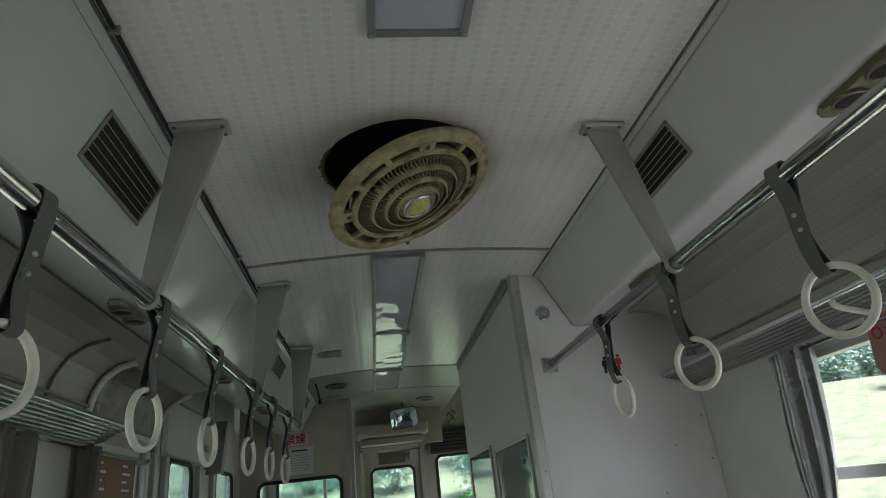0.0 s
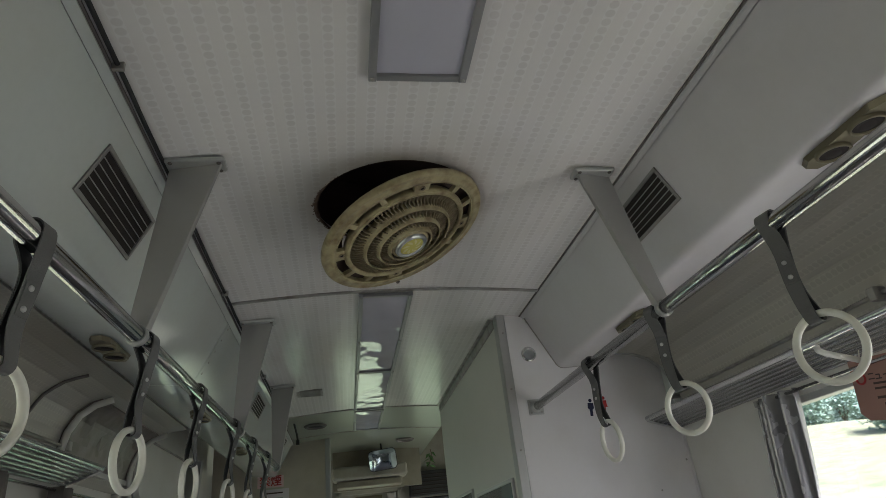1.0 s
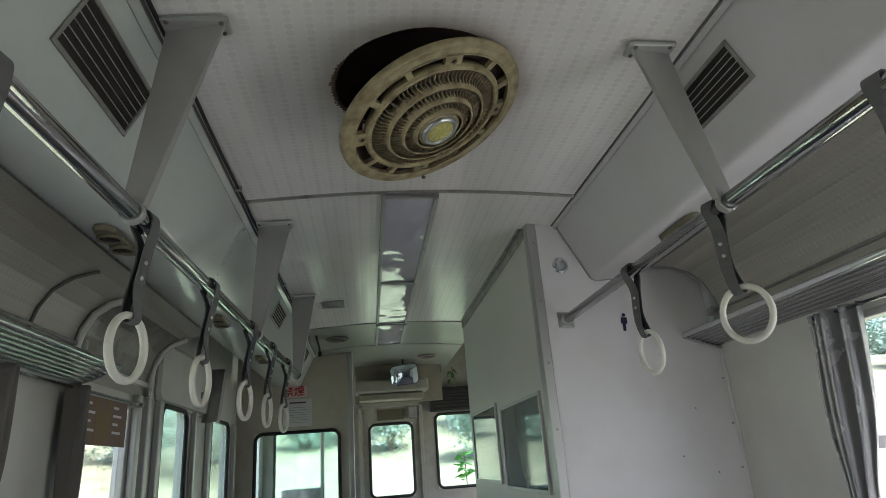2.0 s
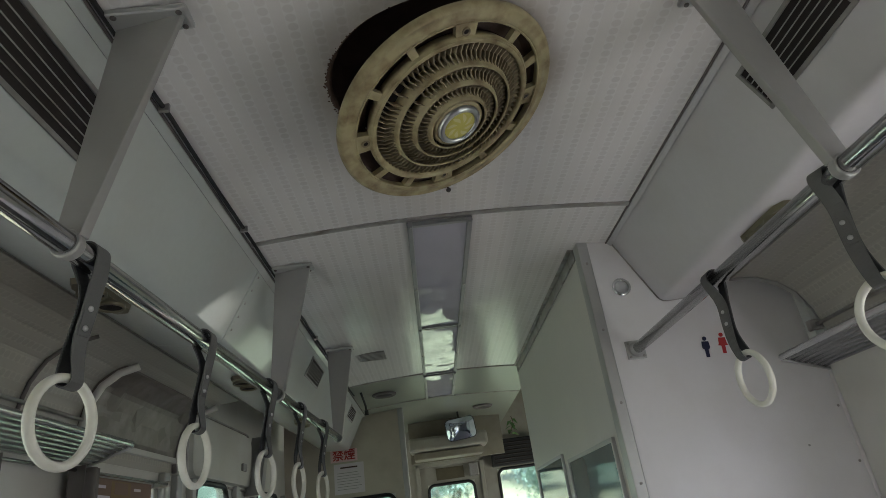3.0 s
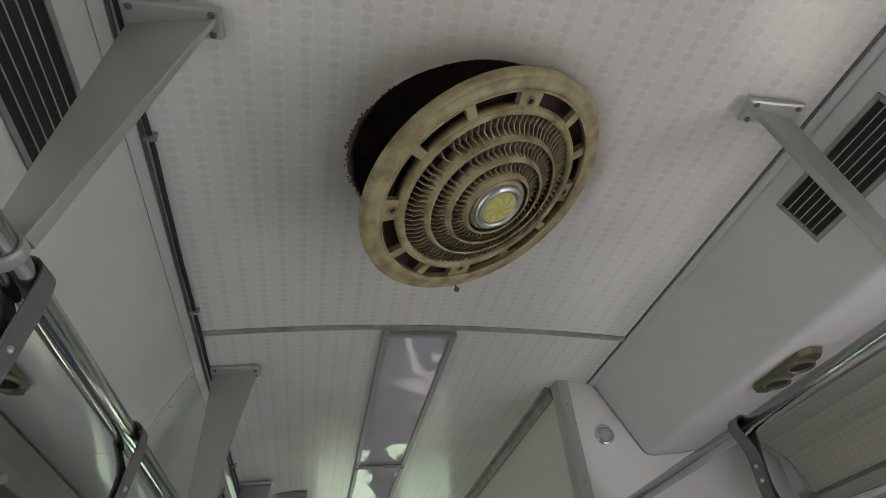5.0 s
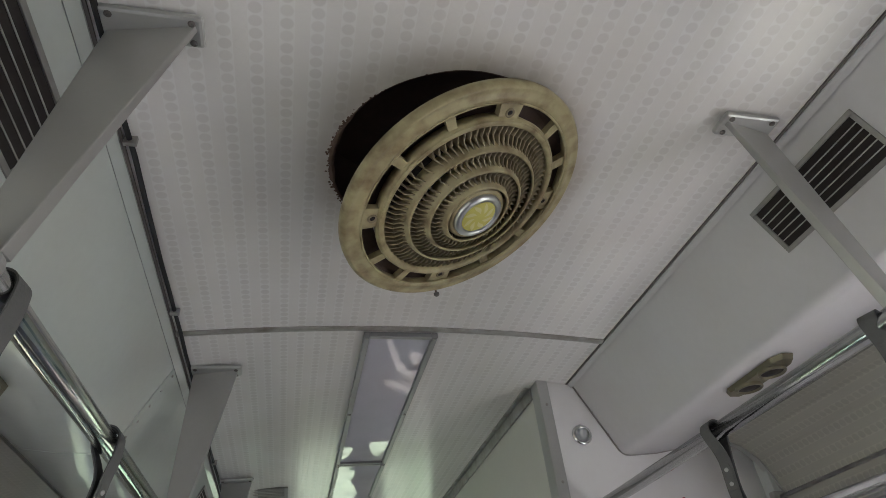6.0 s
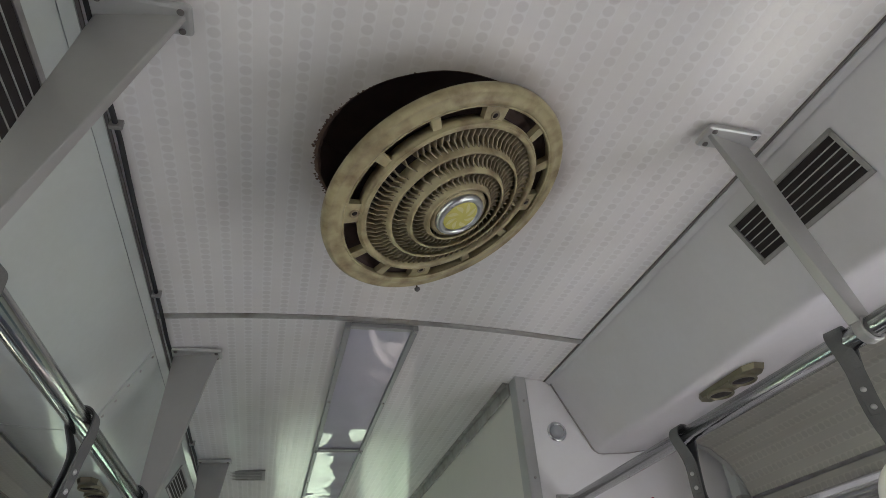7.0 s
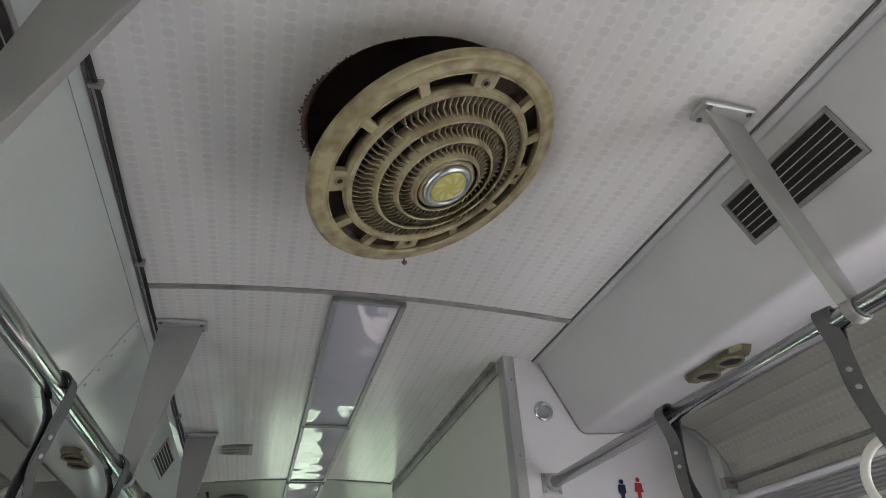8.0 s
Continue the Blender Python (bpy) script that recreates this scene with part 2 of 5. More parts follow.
CLOTHBROWN = material("curtain_brown", (0.17, 0.155, 0.14), 0.7, vary=0.25, scale=9, grain=300, bump=0.3)
LEAF = material("leaf_green", (0.14, 0.38, 0.06), 0.5, vary=0.4, scale=3)
TWIGLEAF = material("twig_leaf", (0.06, 0.15, 0.035), 0.5, vary=0.4, scale=3)
# foliage green paled and blued, painting in distance haze
BUSH = material("bush_green_hazed", (0.22, 0.32, 0.26), 0.7, vary=0.4, scale=2)


def glazing(name, colour, rough):
    m = bpy.data.materials.new(name)
    m.use_nodes = True
    b = m.node_tree.nodes["Principled BSDF"]
    b.inputs["Base Color"].default_value = (*colour, 1)
    b.inputs["Transmission Weight"].default_value = 1.0
    b.inputs["Roughness"].default_value, b.inputs["IOR"].default_value = rough, 1.45
    return m


DUSTY = glazing("dusty_glass", (0.80, 0.98, 0.94), 0.05)
GLASS = glazing("window_glass", (0.93, 0.97, 0.95), 0.02)


# ---- mesh helpers ----
def part(name, bm, mat, parent=None, label="", smooth=False):
    me = bpy.data.meshes.new(name)
    bm.to_mesh(me)
    bm.free()
    me.materials.append(mat)
    if smooth:
        for p in me.polygons:
            p.use_smooth = True
    ob = new(name, me)
    ob.parent = parent
    if label:
        ob["label"] = label
    return ob


def thing(name, label, category, at=None, group="", kind=""):
    ob = new(name)
    ob.empty_display_size = 0.05
    if at is not None:
        ob.matrix_world = at
    return tagged(ob, label, category, group, kind)


def box(bm, lo, hi, bevel=0.0, m=None):
    """A box between two corners, with its edges bevelled."""
    made = bmesh.ops.create_cube(bm, size=1)["verts"]
    c = [(a + b) / 2 for a, b in zip(lo, hi)]
    s = [b - a for a, b in zip(lo, hi)]
    for v in made:
        v.co = Vector([c[i] + v.co[i] * s[i] for i in range(3)])
        if m is not None:
            v.co = m @ v.co
    if bevel:
        edges = {e for v in made for e in v.link_edges}
        bmesh.ops.bevel(bm, geom=list(edges), offset=bevel, segments=2, affect="EDGES", profile=0.5)
    return bm


def boxes(*rows, bevel=0.0):
    bm = bmesh.new()
    for lo, hi in rows:
        box(bm, lo, hi, bevel)
    return bm


def tube(bm, points, r, sides=12, closed=False):
    """A round tube along a line of points."""
    pts = [Vector(p) for p in points]
    rings, n = [], len(pts)
    up = None
    for i, p in enumerate(pts):
        a, b = (pts[i - 1], pts[(i + 1) % n]) if closed else (pts[max(i - 1, 0)], pts[min(i + 1, n - 1)])
        d = (b - a).normalized()
        if up is None:
            up = Vector((0, 0, 1)) if abs(d.z) < 0.9 else Vector((1, 0, 0))
        u = d.cross(up).normalized()
        v = u.cross(d)
        up = v
        rr = r[i] if isinstance(r, (list, tuple)) else r
        rings.append([bm.verts.new(p + rr * (math.cos(k * 2 * math.pi / sides) * u + math.sin(k * 2 * math.pi / sides) * v)) for k in range(sides)])
    for i in range(n if closed else n - 1):
        a, b = rings[i], rings[(i + 1) % n]
        for k in range(sides):
            bm.faces.new((a[k], a[(k + 1) % sides], b[(k + 1) % sides], b[k]))
    if not closed:
        bm.faces.new(rings[0][::-1])
        bm.faces.new(rings[-1])
    return bm


def lathe(bm, profile, sides=48, closed=False):
    """A solid of revolution round z from (radius, z) pairs."""
    rings = []
    for r, z in profile:
        rings.append([bm.verts.new((max(r, 1e-5) * math.cos(2 * math.pi * k / sides), max(r, 1e-5) * math.sin(2 * math.pi * k / sides), z)) for k in range(sides)])
    for a, b in zip(rings, rings[1:] + (rings[:1] if closed else [])):
        for k in range(sides):
            bm.faces.new((a[k], a[(k + 1) % sides], b[(k + 1) % sides], b[k]))
    bmesh.ops.recalc_face_normals(bm, faces=bm.faces)
    return bm


def sweep(bm, profile, y0, y1, steps=1):
    """A closed profile of (x, z) pairs drawn out along y."""
    rows = [[bm.verts.new((x, y0 + (y1 - y0) * s / steps, z)) for x, z in profile] for s in range(steps + 1)]
    n = len(profile)
    for a, b in zip(rows, rows[1:]):
        for k in range(n):
            bm.faces.new((a[k], a[(k + 1) % n], b[(k + 1) % n], b[k]))
    bm.faces.new(rows[0])
    bm.faces.new(rows[-1][::-1])
    bmesh.ops.recalc_face_normals(bm, faces=bm.faces)
    return bm


def sheet(points, thick):
    """An open line of (x, z) pairs given a thickness to its left, as a closed profile."""
    pts = [Vector(p) for p in points]
    off = []
    for i, p in enumerate(pts):
        d = (pts[min(i + 1, len(pts) - 1)] - pts[max(i - 1, 0)]).normalized()
        off.append(p + thick * Vector((-d.y, d.x)))
    return [tuple(p) for p in pts] + [tuple(p) for p in off[::-1]]


def screw(bm, at, r=0.005, down=Vector((0, 0, -1))):
    """A low round screw head with a driven slot, facing along down."""
    turn = Vector((0, 0, 1)).rotation_difference(down).to_matrix().to_4x4()
    m = Matrix.Translation(at) @ turn
    first = len(bm.verts)
    b2 = bmesh.new()
    lathe(b2, [(r, 0), (r, r * 0.25), (r * 0.7, r * 0.6), (r * 0.25, r * 0.6), (r * 0.2, r * 0.35), (0, r * 0.35)], 10)
    me = bpy.data.meshes.new("tmp")
    b2.transform(m)
    b2.to_mesh(me)
    b2.free()
    bm.from_mesh(me)
    bpy.data.meshes.remove(me)


def crown(x):
    """Height of the arched ceiling."""
    return 2.18 + 0.028 * (1 - (x / 0.56) ** 2)


REAR, FRONT = -6.2, 4.2
HOLE = (-0.012, -0.598, 0.219)

# ---- ceiling ----
def ceiling():
    bm = bmesh.new()
    cx, cy, r = HOLE
    sides = 72

    def patch(x0, x1, y0, y1, nx=12):
        rows = [[bm.verts.new((x0 + (x1 - x0) * i / nx, y, crown(x0 + (x1 - x0) * i / nx))) for i in range(nx + 1)] for y in (y0, y1)]
        for i in range(nx):
            bm.faces.new((rows[0][i], rows[1][i], rows[1][i + 1], rows[0][i + 1]))

    # panel with the round opening
    lo, hi = Vector((-0.562, -1.84)), Vector((0.562, -0.004))
    rng = random.Random(4)
    angles = sorted({round(2 * math.pi * k / sides, 5) for k in range(sides)} | {round(math.atan2(y - cy, x - cx) % (2 * math.pi), 5) for x in (lo.x, hi.x) for y in (lo.y, hi.y)})
    rings = []
    for a in angles:
        d = Vector((math.cos(a), math.sin(a)))
        reach = min([((hi.x if d.x > 0 else lo.x) - cx) / d.x if abs(d.x) > 1e-6 else 9, ((hi.y if d.y > 0 else lo.y) - cy) / d.y if abs(d.y) > 1e-6 else 9])
        rag = r + 0.0025 * noise.noise(Vector((4 * math.cos(a), 4 * math.sin(a), 0)))
        ring = [bm.verts.new((cx + d.x * rag, cy + d.y * rag, crown(0) + 0.010))]
        for s in range(7):
            f = rag + (reach - rag) * s / 6
            x, y = cx + d.x * f, cy + d.y * f
            ring.append(bm.verts.new((x, y, crown(x))))
        rings.append(ring)
    for a, b in zip(rings, rings[1:] + rings[:1]):
        for s in range(7):
            bm.faces.new((a[s], b[s], b[s + 1], a[s + 1]))
    patch(-0.562, 0.562, 0.004, 1.975)
    patch(-0.562, 0.562, REAR, -1.85)
    bmesh.ops.recalc_face_normals(bm, faces=bm.faces)
    for f in bm.faces:
        if f.normal.z > 0.2:
            f.normal_flip()
    ob = part("ceiling", bm, CEILING)
    return tagged(ob, "arched off-white laminate ceiling printed with columns of faint grey dots", "ceiling", kind="structure")


ceiling()
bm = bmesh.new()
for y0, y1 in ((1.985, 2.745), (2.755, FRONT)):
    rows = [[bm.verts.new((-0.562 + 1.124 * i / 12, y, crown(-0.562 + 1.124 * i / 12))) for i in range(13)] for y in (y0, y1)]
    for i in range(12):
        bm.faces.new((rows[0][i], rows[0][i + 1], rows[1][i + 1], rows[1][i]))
tagged(part("ceiling_front", bm, VESTIBULE), "plain pale ceiling over the front vestibule, coloured dark for its dimness", "ceiling", kind="structure")
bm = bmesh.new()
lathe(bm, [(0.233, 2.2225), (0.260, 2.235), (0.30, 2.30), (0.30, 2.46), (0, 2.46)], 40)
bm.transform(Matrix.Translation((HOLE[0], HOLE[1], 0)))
tagged(part("ceiling_cavity", bm, CAVITY), "dark brown roof cavity above the round fan opening", "cavity", kind="structure")
# ragged rim of cut board, crusted with rust on one side
rng = random.Random(8)
pts, radii = [], []
for k in range(120):
    a = 2 * math.pi * k / 120
    rr = HOLE[2] + 0.0025 * noise.noise(Vector((4 * math.cos(a), 4 * math.sin(a), 0))) - 0.0005
    pts.append((HOLE[0] + rr * math.cos(a), HOLE[1] + rr * math.sin(a), crown(rr * math.cos(a)) + 0.0035))
    crust = math.exp(-((a - 3.25) / 0.42) ** 2)
    radii.append(0.0026 + 0.0006 * rng.random() + crust * (0.002 + 0.0045 * rng.random()))
bm = bmesh.new()
tube(bm, pts, radii, 7, closed=True)
for k in range(150):
    # flakes of rust on the panel just outside the cut
    a = rng.gauss(3.2, 0.42)
    rr = HOLE[2] - 0.001 + abs(rng.gauss(0, 0.0045)) * max(0, 1 - abs(a - 3.2))
    size = rng.uniform(0.001, 0.0032)
    lump = bmesh.ops.create_icosphere(bm, subdivisions=1, radius=size)["verts"]
    x, y = HOLE[0] + rr * math.cos(a), HOLE[1] + rr * math.sin(a)
    for v in lump:
        v.co = Vector((x + v.co.x * rng.uniform(0.7, 1.3), y + v.co.y * rng.uniform(0.7, 1.3), crown(x) + v.co.z * 0.6))
rim = part("opening_rim", bm, RUST)
tagged(rim, "ragged rust-brown cut edge of the fan opening in the ceiling", "trim", kind="structure")


def cross_strip(y, w=0.011, x0=-0.556, x1=0.556):
    n = 16
    bm = bmesh.new()
    rows = []
    for i in range(n + 1):
        x = x0 + (x1 - x0) * i / n
        z = crown(x)
        rows.append([bm.verts.new((x, y + dy, z + dz)) for dy, dz in ((-w, 0.002), (-w, -0.003), (-w * 0.3, -0.006), (w * 0.3, -0.006), (w, -0.003), (w, 0.002))])
    for a, b in zip(rows, rows[1:]):
        for k in range(5):
            bm.faces.new((a[k], a[k + 1], b[k + 1], b[k]))
    bmesh.ops.recalc_face_normals(bm, faces=bm.faces)
    return tagged(part("trim", bm, TRIM), "thin grey alloy cover strip across the ceiling joint", "trim", kind="structure")


for y in (0.0, 1.98, 2.75, -1.845):
    cross_strip(y)

# ---- side ducts: sloped air ducts along both edges of the ceiling ----
DUCT = [(0.566, 2.186), (0.578, 2.172), (0.680, 1.969), (0.686, 1.960), (0.696, 1.954), (0.712, 1.952), (0.80, 1.956), (0.87, 1.966), (0.905, 1.985), (0.92, 2.02)]


def duct(side, y0, y1, label):
    prof = [(side * x, z) for x, z in DUCT]
    bm = bmesh.new()
    sweep(bm, sheet(prof, 0.012 if side > 0 else -0.012), y0, y1)
    ob = part("wall_duct", bm, MATTWHITE if side > 0 else WHITE, smooth=True)
    ob.data.set_sharp_from_angle(angle=radians(38))
    return tagged(ob, label, "air duct", kind="structure")


duct(1, REAR, 0.281, "matt pinkish-white sloped air duct along the ceiling edge")
duct(-1, REAR, 0.158, "smooth white sloped air duct along the ceiling edge")
duct(-1, 0.162, 2.95, "smooth white sloped air duct, forward section")

for side, y1 in ((1, 0.281), (-1, 2.95)):
    bm = bmesh.new()
    wide = 0.0 if side > 0 else 0.006
    sweep(bm, [(side * x, z) for x, z in ((0.561, 2.187), (0.562, 2.176), (0.566, 2.173), (0.572 + wide, 2.166), (0.575 + wide, 2.169), (0.572 + wide, 2.187))], REAR, y1)
    tagged(part("trim", bm, MATTWHITE if side > 0 else WHITE), "white painted edge strip between ceiling and duct", "trim", kind="structure")
    bm = bmesh.new()
    sweep(bm, [(side * x, z) for x, z in ((0.5555, 2.186), (0.5555, 2.177), (0.5605, 2.177), (0.5605, 2.186))], REAR, y1)
    tagged(part("trim", bm, GAP), "dark dirty gap beside the ceiling edge strip", "trim", kind="structure")
# thin seal where the duct ends at the partition
bm = bmesh.new()
sweep(bm, sheet([(x - 0.0025 * (z > 1.96), z - 0.0025) for x, z in DUCT], 0.004), 0.2765, 0.2808)
tagged(part("trim", bm, TRIM), "thin grey seal between duct and partition", "trim", kind="structure")

# black cable along the ceiling edge with clips
cable = thing("cable", "black cable clipped along the ceiling edge", "cable")
bm = bmesh.new()
rng = random.Random(3)
tube(bm, [(-0.546 + rng.uniform(-0.002, 0.002), -2.6 + 0.1 * k, crown(0.541) - 0.006 + rng.uniform(-0.001, 0.001)) for k in range(49)], 0.0047, 8)
part("cable_run", bm, BLACK, cable, smooth=True)
for k in range(8):
    y = -2.2 + 0.36 * k * 1.45
    part("clip", boxes(((-0.554, y - 0.004, 2.166), (-0.534, y + 0.004, 2.187)), bevel=0.001), TRIM, cable, "small grey cable clip")

# ---- side walls, patterned upper panels ----
def wall_with_openings(name, side, y0, y1, openings, mat, label, z1=2.0, thick=0.05):
    """A side wall cut by rectangular openings (y from, y to, sill, head)."""
    bm = bmesh.new()
    ys = sorted({y0, y1, *[o[0] for o in openings], *[o[1] for o in openings]})
    x0, x1 = sorted((side * SIDE, side * (SIDE + thick)))
    for a, b in zip(ys, ys[1:]):
        o = next((o for o in openings if o[0] <= a and b <= o[1]), None)
        if o:
            box(bm, (x0, a, 0), (x1, b, o[2]))
            box(bm, (x0, a, o[3]), (x1, b, z1))
        else:
            box(bm, (x0, a, 0), (x1, b, z1))
    bmesh.ops.remove_doubles(bm, verts=bm.verts, dist=1e-5)
    return tagged(part(name, bm, mat), label, "wall", kind="structure")


DOORS_LEFT = [(1.24, 1.68, 0.6, 1.70), (2.19, 2.70, 0.6, 1.70)]
CAB_LEFT = [(3.2, 4.0, 0.9, 1.7)]
wall_with_openings("wall_east", 1, REAR, 2.0, RIGHT_BAYS, CREAM, "cream side wall with curtained windows")
wall_with_openings("wall_west", -1, REAR, FRONT, LEFT_BAYS + DOORS_LEFT + CAB_LEFT, CREAM, "cream side wall with windows and doors")
wall_with_openings("wall_cab", 1, 2.0, FRONT, [(2.6, 3.9, 0.9, 1.7)], CREAM, "cream side wall of the front vestibule")
for name, lo, hi in (("wall_rear", (-1.2, REAR - 0.05, 0), (1.2, REAR, 2.3)), ("floor", (-1.2, REAR, -0.05), (1.2, FRONT, 0)), ("roof", (-1.25, REAR, 2.48), (1.25, FRONT + 0.05, 2.52))):
    tagged(part(name, boxes((lo, hi)), FLOOR if name == "floor" else CREAM), "plain " + name.replace("_", " "), "floor" if name == "floor" else "wall", kind="structure")
for side in (1, -1):
    tagged(part("wall_upper", boxes((((1.2 if side > 0 else -1.25), REAR, 1.95), ((1.25 if side > 0 else -1.2), FRONT, 2.5))), CREAM), "plain outer wall above the duct", "wall", kind="structure")


COVE = [(1.147, 1.70), (1.143, 1.78), (1.128, 1.85), (1.098, 1.91), (1.05, 1.952), (0.985, 1.976), (0.91, 1.982)]


def cove(s):
    """The point of the coved panel at a way s along its curve from the foot, with its inward normal."""
    for (x0, z0), (x1, z1) in zip(COVE, COVE[1:]):
        step = math.hypot(x1 - x0, z1 - z0)
        if s <= step or (x1, z1) == COVE[-1]:
            return x0 + (x1 - x0) * s / step, z0 + (z1 - z0) * s / step, -(z1 - z0) / step, (x1 - x0) / step
        s -= step


def upper_panel(side, y0, y1, label):
    prof = [(side * x, z) for x, z in COVE]
    bm = bmesh.new()
    sweep(bm, sheet(prof, -0.006 if side > 0 else 0.006), y0, y1)
    uv = bm.loops.layers.uv.new("laminate")
    ways = [0.0]
    for (x0, z0), (x1, z1) in zip(COVE, COVE[1:]):
        ways.append(ways[-1] + math.hypot(x1 - x0, z1 - z0))
    for f in bm.faces:
        for loop in f.loops:
            v = loop.vert.co
            k = min(range(len(COVE)), key=lambda q: math.hypot(abs(v.x) - COVE[q][0], v.z - COVE[q][1]))
            loop[uv].uv = (ways[k], v.y)
    return tagged(part("wall_panel", bm, WALLPAPER), label, "wall panel", kind="structure")


upper_panel(1, REAR, 0.235, "grey-beige dotted laminate panel above the luggage rack")
upper_panel(-1, REAR, 1.08, "grey-beige dotted laminate panel above the luggage rack")

bm = bmesh.new()
sweep(bm, sheet([(x - 0.003, z - 0.003) for x, z in COVE], -0.004), 0.217, 0.237)
tagged(part("trim", bm, ALU), "narrow aluminium edge strip of the coved panel", "trim", kind="structure")

# ---- partition of the washroom ----
tagged(part("wall_partition_front", boxes(((0.485, 0.281, 0), (1.15, 0.321, 2.2)), bevel=0.002), WALLWHITE), "white washroom partition wall facing the saloon", "wall", kind="structure")
tagged(part("wall_partition_side", boxes(((0.46, 0.321, 0), (0.50, 2.03, 2.2)), bevel=0.002), GREENPAINT), "pale sage-grey washroom side wall along the aisle", "wall", kind="structure")
tagged(part("wall_partition_back", boxes(((0.50, 1.99, 0), (1.15, 2.03, 2.2))), CREAM), "cream back wall of the washroom", "wall", kind="structure")
edge = thing("corner_strip", "ribbed aluminium corner strip on the partition edge", "trim", kind="structure")
part("strip_body", boxes(((0.456, 0.273, 0), (0.492, 0.331, 2.195)), bevel=0.004), ALU, edge)
for k in range(8):
    bm = bmesh.new()
    screw(bm, (0.476, 0.273, 0.5 + 0.23 * k), 0.0045, Vector((0, -1, 0)))
    part("screw", bm, TRIM, edge)
tagged(part("trim", boxes(((0.452, 0.331, 2.150), (0.459, 2.0, 2.195)), ((0.436, 0.331, 2.186), (0.452, 2.0, 2.196)), bevel=0.0015), TRIM), "grey strip where the side partition meets the ceiling", "trim", kind="structure")

# ---- handrails ----
RAIL_R = (0.585, -2.7, 1.804), (0.563, 0.281, 1.804)
RAIL_L = (-0.612, -2.7, 1.785), (-0.507, 1.19, 1.787)


def rail_at(rail, y):
    a, b = Vector(rail[0]), Vector(rail[1])
    return a + (b - a) * ((y - a.y) / (b.y - a.y))


rail = thing("handrail", "polished steel handrail tube ending at the washroom wall", "handrail", group="handrails")
part("tube", tube(bmesh.new(), RAIL_R, 0.0165, 20), STEEL, rail, smooth=True)
bm = bmesh.new()
lathe(bm, [(0.0, 0.0), (0.021, 0.0), (0.022, 0.022), (0.019, 0.027), (0.0155, 0.031)], 20)
bm.transform(Matrix.Translation((0.563, 0.279, 1.804)) @ Matrix.Rotation(radians(90), 4, "X"))
part("socket", bm, ALU, rail, "cast end socket")
flange = part("flange", boxes(((0.533, 0.274, 1.774), (0.593, 0.2805, 1.834)), bevel=0.003), ALU, rail, "square cast flange with four screws")
for dx in (-0.021, 0.021):
    for dz in (-0.021, 0.021):
        bm = bmesh.new()
        screw(bm, (0.563 + dx, 0.274, 1.804 + dz), 0.0045, Vector((0, -1, 0)))
        part("screw", bm, TRIM, flange)
rail = thing("handrail", "polished steel handrail tube hung on three brackets", "handrail", group="handrails")
part("tube", tube(bmesh.new(), RAIL_L, 0.0165, 20), STEEL, rail, smooth=True)
bm = bmesh.new()
lathe(bm, [(0.0, 0.012), (0.012, 0.010), (0.017, 0.003), (0.0172, -0.012), (0.0165, -0.012)], 20)
bm.transform(Matrix.Translation(RAIL_L[1]) @ Matrix.Rotation(radians(-90), 4, "X"))
part("end_cap", bm, CHROME, rail, "rounded end cap")


# ---- rail brackets ----
def rail_bracket(side, y, rail, x0=0.43, x1=0.565):
    """A foot plate on the ceiling, a tapering plate down to the rail and a collar round it."""
    p = rail_at(rail, y)
    ob = thing("rail_bracket", "grey-painted tapering metal bracket from ceiling to handrail", "bracket", Matrix.Translation((p.x, y, p.z)), "rail brackets")
    top = crown(0.5) - p.z
    a, b = sorted((side * x0 - p.x, side * x1 - p.x))
    bm = bmesh.new()
    box(bm, (a, -0.026, top - 0.013), (b, 0.022, top - 0.001), 0.005)
    foot = part("foot_plate", bm, ALU, ob, "bright foot plate screwed to the ceiling")
    for x in (a + 0.014, b - 0.014):
        for dy in (-0.017, 0.013):
            bm = bmesh.new()
            screw(bm, (x, dy, top - 0.0135), 0.005)
            part("screw", bm, GAP, foot)
    # tapering web, thicker towards the rail
    bm = bmesh.new()
    rows = []
    n = 10
    for i in range(n + 1):
        f = i / n
        g = f
        z = 0.010 + (top - 0.016) * f
        lo, hi = -0.020 + (a + 0.006 + 0.020) * g, 0.020 + (b - 0.006 - 0.020) * g
        t = 0.0095 - 0.005 * f
        rows.append([bm.verts.new(c) for c in ((lo, -t * 0.5, z), (hi, -t * 0.5, z), (hi, t * 1.5, z), (lo, t * 1.5, z))])
    for r0, r1 in zip(rows, rows[1:]):
        for k in range(4):
            bm.faces.new((r0[k], r0[(k + 1) % 4], r1[(k + 1) % 4], r1[k]))
    bm.faces.new(rows[0][::-1])
    bm.faces.new(rows[-1])
    bmesh.ops.recalc_face_normals(bm, faces=bm.faces)
    long = [e for e in bm.edges if abs((e.verts[0].co - e.verts[1].co).z) > 0.01]
    bmesh.ops.bevel(bm, geom=long, offset=0.002, segments=2, affect="EDGES", profile=0.5)
    for v in bm.verts:
        c = Vector(((a + b) / 2 * max(0, v.co.z - 0.01) / (top - 0.016), 0, v.co.z))
        v.co = Matrix.Rotation(radians(side * 11), 3, "Z") @ (v.co - c) + c
    part("web", bm, BRACKET, ob)
    bm = bmesh.new()
    lathe(bm, [(0.0168, -0.009), (0.0195, -0.009), (0.0212, -0.006), (0.0212, 0.006), (0.0195, 0.009), (0.0168, 0.009)], 24, closed=True)
    bm.transform(Matrix.Rotation(radians(90), 4, "X"))
    part("collar", bm, BRACKET, ob, "cast collar round the rail", smooth=False)
    return ob


